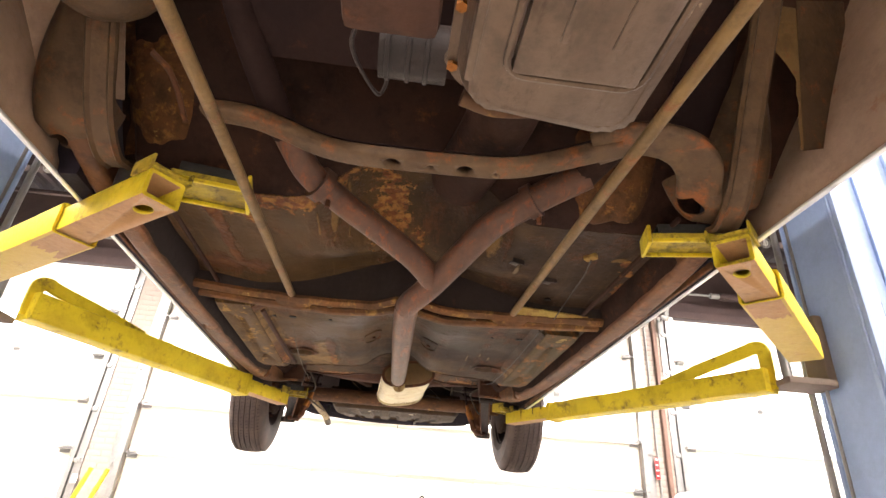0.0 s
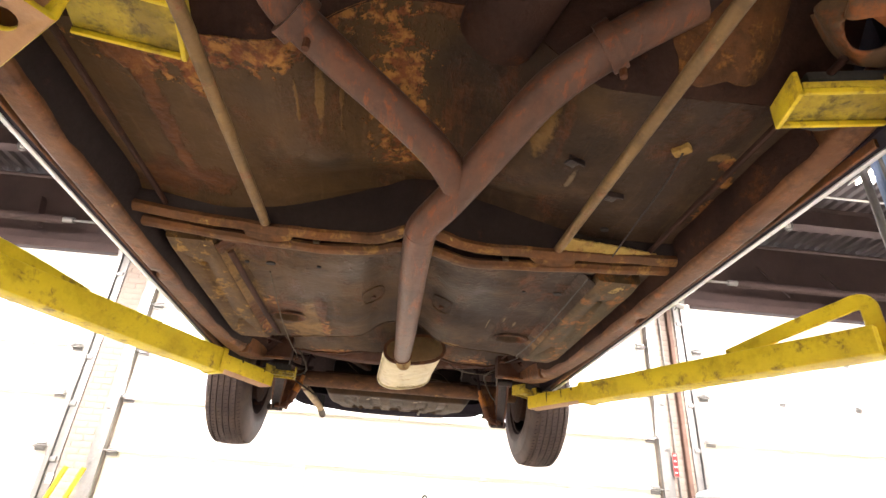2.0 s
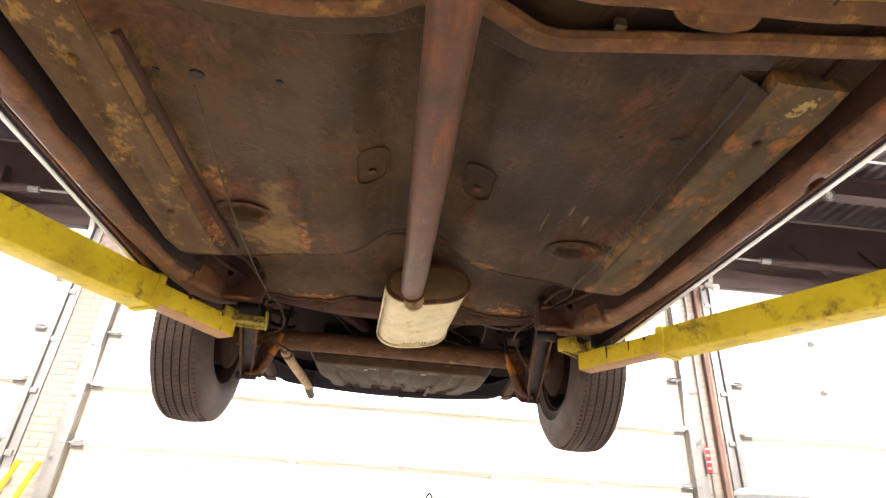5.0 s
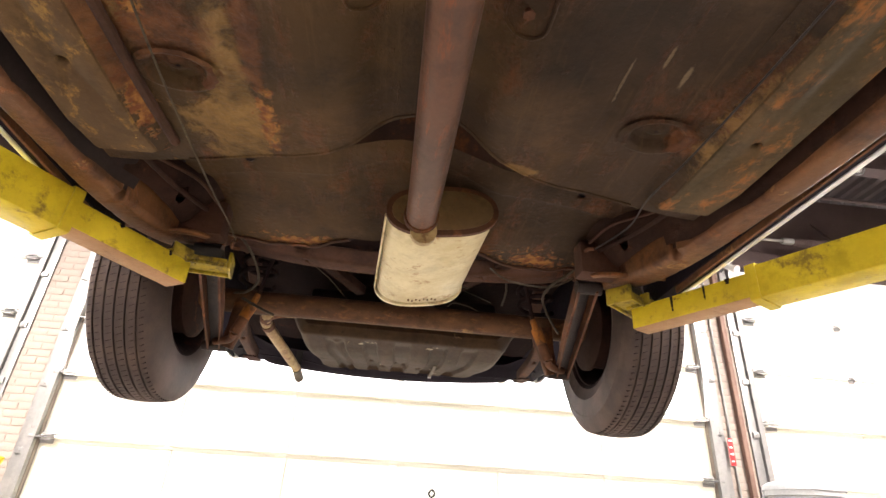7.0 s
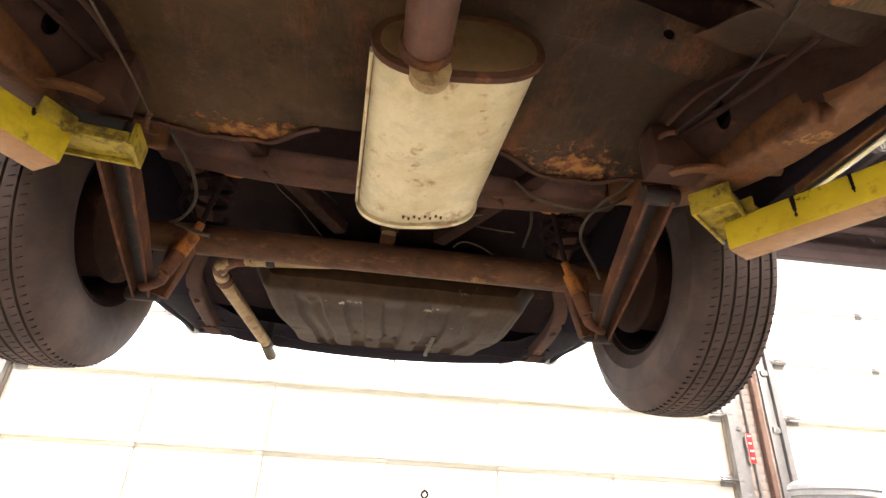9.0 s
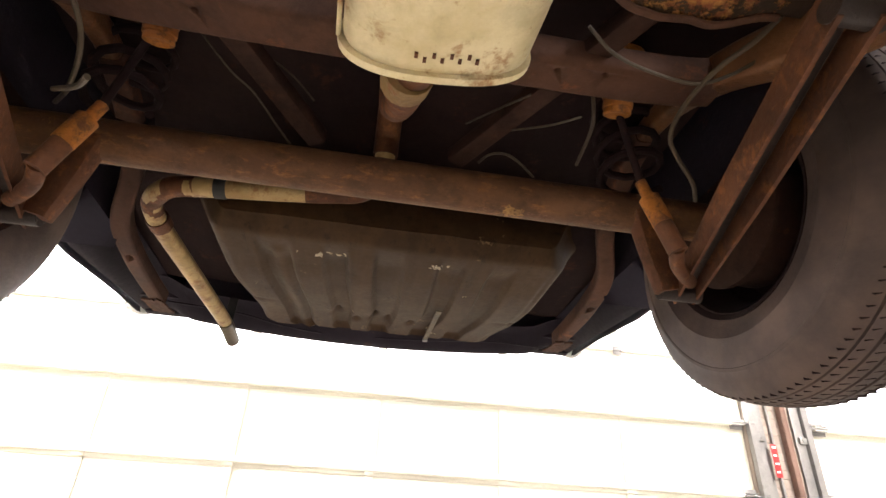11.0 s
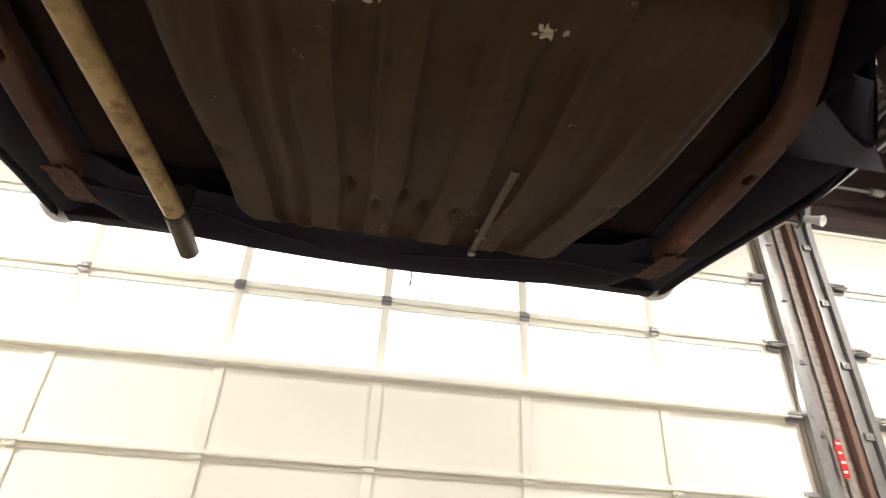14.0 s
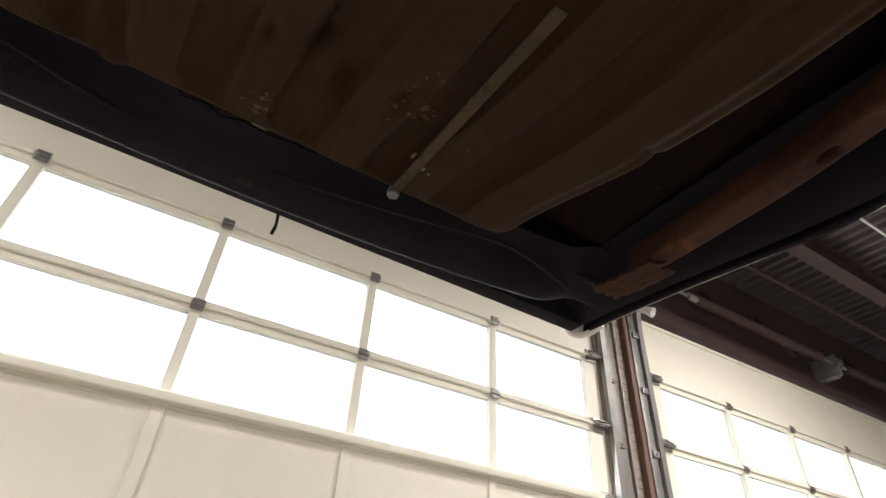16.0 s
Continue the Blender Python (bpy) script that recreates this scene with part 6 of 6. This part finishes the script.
for s in (-1, 1):
    def quarter(u, v, s=s):
        y = 2.88 + 1.80 * v
        zb = low_edge(y)
        x = 0.735 + 0.10 * ease(2.9, 3.05, y) + 0.035 * ease(3.8, 4.1, y) - 0.01 * ease(4.3, 4.7, y)
        return (s * (x + 0.10 * math.sin(u * math.pi / 2)), y, zb + (1.95 - zb) * u)

    part("quarter_panel", sheet(quarter, steps(0, 1, 12), steps(0, 1, 60)), BODY, car, "dark painted rear quarter panel")

    def inner(u, v, s=s):
        y = 3.86 + 0.80 * v
        zo = low_edge(y) + 0.006
        return (s * (0.845 - 0.115 * u), y, zo + (1.44 - zo) * ease(0, 1, u))

    part("quarter_inner", sheet(inner, steps(0, 1, 12), steps(0, 1, 16), 0.004), BODY, car, "dark inner quarter panel")
    part("quarter_edge", sweep(spline([(s * 0.862, y, low_edge(y) + 0.002) for y in (3.88, 4.05, 4.25, 4.45, 4.66)], 4), rounded(0.012, 0.010, 0.003, 1)), BODY, car)
    part("quarter_trim", sweep(spline([(s * 0.871, y, low_edge(y) + 0.003) for y in (3.90, 4.05, 4.25, 4.45, 4.64)], 4), rounded(0.005, 0.006, 0.002, 1)), CHROME, car, "bright trim along the quarter panel edge")

    def housing(u, v, s=s):
        a = math.pi * v
        return (s * (0.66 + 0.195 * u), 3.42 - 0.50 * math.cos(a), 1.26 + 0.42 * math.sin(a) ** 0.8)

    part("wheel_housing", sheet(housing, steps(0, 1, 8), steps(0, 1, 24)), BODY, car, "dark wheel housing")
    part("housing_side", sheet(lambda u, v, s=s: (s * 0.658, 3.42 - 0.50 * math.cos(math.pi * v) * u, 1.30 + (0.38 * math.sin(math.pi * v) ** 0.8) * u), steps(0.0, 1, 6), steps(0, 1, 24)), BODY, car)
    part("bumper_end", sweep(spline([(s * 0.848, 4.706, 1.396), (s * 0.858, 4.704, 1.389), (s * 0.870, 4.697, 1.386), (s * 0.882, 4.678, 1.390), (s * 0.886, 4.652, 1.398)], 5), rounded(0.030, 0.066, 0.014, 3)), WHITE, car, "white rounded bumper end")
part("rear_bumper", sweep(spline([(-0.79, 4.70, 1.44), (-0.4, 4.73, 1.44), (0, 4.74, 1.44), (0.4, 4.73, 1.44), (0.79, 4.70, 1.44)], 6), rounded(0.032, 0.080, 0.014, 3)), CHROME, car, "bright rear bumper")


def valance(u, v):
    x = -0.79 + 1.58 * u
    low = 1.270 + 0.085 * min(abs(x), 0.64) ** 2 + 0.042 * ease(0.62, 0.74, abs(x))
    if v < 0.35:
        t = v / 0.35
        return (x, 4.475 + 0.085 * t, low + 0.085 - 0.075 * ease(0, 1, t) - (0.032 + 0.024 * noise.noise((x * 34, 3, 1))) * (1 - t) * math.exp(-(((x + 0.02) / 0.15) ** 4)))
    a = (v - 0.35) / 0.65
    return (x, 4.560 + 0.065 * a, low + 0.010 - 0.012 * math.sin(a * math.pi) + 0.095 * a * a)


part("rear_valance", sheet(valance, steps(0, 1, 60), steps(0, 1, 16), 0.004), BODY, car, "dark painted rear valance")
part("valance_step", sweep(spline([(-0.72, 4.45, 1.330), (-0.45, 4.46, 1.315), (-0.317, 4.496, 1.302), (-0.154, 4.534, 1.298), (0.043, 4.525, 1.298), (0.25, 4.495, 1.300), (0.413, 4.465, 1.304), (0.50, 4.47, 1.310), (0.60, 4.50, 1.318), (0.68, 4.53, 1.328)], 6), rounded(0.008, 0.005, 0.002, 1)), BODY, car)
for x0, x1 in ((-0.85, -0.22), (0.20, 0.85)):
    part("rear_inner_panel", box((x0, 4.52, 1.37), (x1, 4.535, 1.92), 0.003), BODY, car)
tail_panel = part("tail_panel", box((-0.84, 4.66, 1.36), (0.84, 4.70, 1.95), 0.004), BODY, car, "dark tail panel with a plate opening")
cut(tail_panel, box((-0.22, 4.60, 1.430), (0.20, 4.76, 1.62)))
part("body_top", box((-0.86, -0.30, 1.92), (0.86, 4.69, 1.97), 0.02), BODY, car, "dark upper body")
part("hanging_wire", tube([(0.085, 4.615, 1.30), (0.087, 4.617, 1.275), (0.084, 4.615, 1.255)], 0.003, 4, 6), BLACK, car)


# fuel tank with longitudinal ribs
def tank_outline(v):
    """Left and right edge at a share v of the length."""
    l = -0.410 + 0.024 * ease(0.20, 0.9, v) + 0.045 * ease(0.93, 1.0, v) + 0.02 * ease(0.06, 0.0, v)
    r = 0.498 + 0.008 * ease(0.2, 0.5, v) - 0.034 * ease(0.62, 0.95, v) - 0.045 * ease(0.94, 1.0, v) - 0.04 * ease(0.10, 0.0, v)
    return l, r


def tank_bottom(u, v):
    l, r = tank_outline(v)
    x = l + (r - l) * u
    y = 3.640 + 0.815 * v
    edge = min(u, 1 - u)
    z = 1.222 + 0.064 * ease(0.25, 1.0, v) + 0.080 * ease(0.075, 0.0, edge) ** 1.6 + 0.030 * ease(0.055, 0.0, v) ** 2 + 0.03 * ease(0.97, 1.0, v)
    rib = math.sin(u * math.pi * 13.0 + 0.4 * math.sin(u * 17))
    z += 0.018 * ease(-0.20, 0.45, rib) * ease(0.05, 0.22, v) * ease(0.985, 0.93, v) * ease(0.05, 0.10, edge)
    z -= 0.010 * math.exp(-(((u - 0.20) / 0.018) ** 2)) * ease(0.10, 0.16, v)
    for rx, ry in ((0.40, 0.78), (0.46, 0.74), (0.52, 0.80), (0.33, 0.72), (0.60, 0.76)):
        z += 0.016 * math.exp(-(((u - rx) / 0.013) ** 2 + ((v - ry) / 0.030) ** 2))
    for sgn, ex in ((1, 0.05), (-1, 0.95)):
        z += 0.010 * math.exp(-(((v - 0.62) / 0.012) ** 2)) * ease(0.16, 0.02, abs(u - (0 if sgn > 0 else 1)))
    z += 0.002 * noise.noise((x * 9, y * 9, 7))
    return (x, y, z)


tank = part("fuel_tank", sheet(tank_bottom, steps(0, 1, 180), steps(0, 1, 60), 0.0), TANK, car, "grey-brown ribbed fuel tank")
part("tank_front", sheet(lambda u, v: (tank_bottom(u, 0)[0], 3.640 + 0.014 * v - 0.006 * math.sin(math.pi * v) + 0.003 * noise.noise((u * 7, v, 3)), tank_bottom(u, 0)[2] * (1 - v) + 1.345 * v), steps(0, 1, 120), steps(0, 1, 10), 0.003), TANK, tank, "oily front wall of the fuel tank")
part("tank_top", box((-0.36, 3.72, 1.325), (0.42, 4.40, 1.44), 0.03), PAN_DARK, tank)
part("tank_strap", sweep([(0.205, 4.05, 1.2365), (0.208, 4.2, 1.255), (0.212, 4.44, 1.281)], rounded(0.016, 0.004, 0.0015, 1)), STRAP, tank, "dirty yellowed tank strap")
part("strap_bolt", bolt((0.211, 4.43, 1.277), 0.010, 0.012), GALV, tank)
chips = random.Random(11)
for x, y, r, count in ((-0.108, 3.748, 0.030, 9), (0.140, 3.746, 0.024, 7), (-0.05, 4.18, 0.010, 2), (-0.185, 3.74, 0.012, 2), (0.245, 3.90, 0.010, 2), (0.215, 4.36, 0.018, 4), (-0.30, 3.98, 0.008, 1)):
    bm = bmesh.new()
    for _ in range(count):
        cx, cy = x + chips.gauss(0, 0.5) * r, y + chips.gauss(0, 0.25) * r
        u = (cx - tank_outline((cy - 3.640) / 0.815)[0]) / (tank_outline((cy - 3.640) / 0.815)[1] - tank_outline((cy - 3.640) / 0.815)[0])
        cz = tank_bottom(u, (cy - 3.640) / 0.815)[2]
        size = chips.uniform(0.12, 0.34) * r
        fleck = bmesh.ops.create_icosphere(bm, subdivisions=2, radius=1.0, matrix=Matrix.Translation((cx, cy, cz)) @ Matrix.Rotation(chips.uniform(0, 3), 4, "Z") @ Matrix.Diagonal((size, size * 0.5, 0.0022, 1)))
        for v in fleck["verts"]:
            v.co += Vector((noise.noise(v.co * 190), noise.noise(v.co * 190 + Vector((9, 0, 0))), 0)) * size * 0.9
    part("peeled_spot", bm, CHIPPED, tank, "bare scuffed spot")

# floor details: plugs, access ovals, studs
for x, y, r, sq in ((-0.375, 1.842, 0.0125, 0.7), (0.432, 1.862, 0.0125, 0.7), (-0.245, 1.838, 0.006, 0.8), (-0.438, 1.842, 0.006, 0.8), (0.335, 1.87, 0.005, 0.8), (0.50, 1.87, 0.005, 0.8), (0.44, 1.52, 0.010, 0.7)):
    part("rubber_plug", plug((x, y, pan_z(x, y) - 0.001), r, 0.006, sq), BLACK, car)
COVERS = ((-0.389, 2.270), (0.390, 2.284))
holes = bmesh.new()
for x, cy in COVERS:
    plug((x, cy, pan_z(x, cy)), 0.050, 0.06, 0.66, 0, holes)
cut(rear_pan, holes)
for x, cy in COVERS:
    def dish(u, v, x=x, cy=cy):
        a, r = 2 * math.pi * u, 0.004 + 0.062 * v
        z = pan_z(x, cy) - 0.003 - 0.004 * math.exp(-(((v - 0.86) / 0.09) ** 2)) + 0.017 * ease(0.74, 0.52, v) - 0.006 * ease(0.35, 0.0, v)
        return (x + r * math.cos(a), cy + 0.68 * r * math.sin(a), z + 0.0015 * noise.noise((r * 60 * math.cos(a), r * 60 * math.sin(a), x)))

    cover = part("access_cover", sheet(dish, steps(0, 1, 40), steps(0, 1, 18), 0.0), PAN, car, "oval pressed access cover in the floor")
    part("cover_rust", sheet(lambda u, v, x=x, cy=cy: Vector(dish(0.93 + 0.20 * u, 0.66 + (0.30 + 0.10 * noise.noise((u * 6, x, 2))) * v)) - Vector((0, 0, 0.0012)), steps(0, 1, 16), steps(0, 1, 6), 0.0), RUSTED, cover, "rust on the cover's rim")
for x, y in ((-0.099, 2.078), (0.121, 2.078)):
    outline = rounded(0.060, 0.116, 0.027, 5)
    part("seat_mount", sweep([(x + a, y + b, pan_z(x + a, y + b) - 0.002) for a, b in outline + outline[:1]], rounded(0.006, 0.005, 0.002, 1), None, False), PAN, car, "stamped seat mount outline in the floor")
    part("mount_stud", bolt((x, y + 0.02, pan_z(x, y + 0.02) - 0.002), 0.009, 0.008), RUSTED, car)
clip = bmesh.new()
box((0.452, 1.190, pan_z(0.462, 1.205) - 0.012), (0.474, 1.222, pan_z(0.462, 1.205) + 0.004), 0.004, clip, Matrix.Translation((0.462, 1.205, 0)) @ Matrix.Rotation(0.7, 4, "Z") @ Matrix.Translation((-0.462, -1.205, 0)))
part("cable_clip", clip, CRUST, car, "yellow crusted cable clip")
for x, y, turn, mat in ((0.288, 1.273, 0.5, GREASE), (0.405, 1.375, 0.2, GREASE)):
    z = pan_z(x, y)
    m = Matrix.Translation((x, y, z)) @ Matrix.Rotation(turn, 4, "Z")
    tab = box((-0.020, -0.004, -0.012), (0.020, 0.000, 0.004), 0.002, None, m)
    box((-0.020, -0.004, -0.014), (0.004, 0.014, -0.010), 0.002, tab, m)
    part("floor_tab", tab, mat, car, "small bent tab on the floor")

# ---- bricks of the piers, last ----
brick_meshes = {}


def brick_of(w):
    if w not in brick_meshes:
        brick_meshes[w] = mesh_of("brick", box((-w / 2, -0.005, -0.0275), (w / 2, 0.030, 0.0275), 0.003), BRICK)
    return brick_meshes[w]


for ob, x0, x1 in ((PIERS[0], -3.51, -2.97), (PIERS[1], 2.96, 3.50)):
    for row in range(44):
        x, k = x0 + 0.004, 0
        while x < x1 - 0.03:
            w = round(min(0.092 if row % 2 and k == 0 else 0.19, x1 - 0.004 - x), 3)
            b = new("brick", brick_of(w))
            b.parent = ob
            b.location = (x + w / 2, DOOR_Y - 0.02 + random.uniform(-0.002, 0.002), 0.45 + row * 0.0655)
            x, k = x + w + 0.009, k + 1
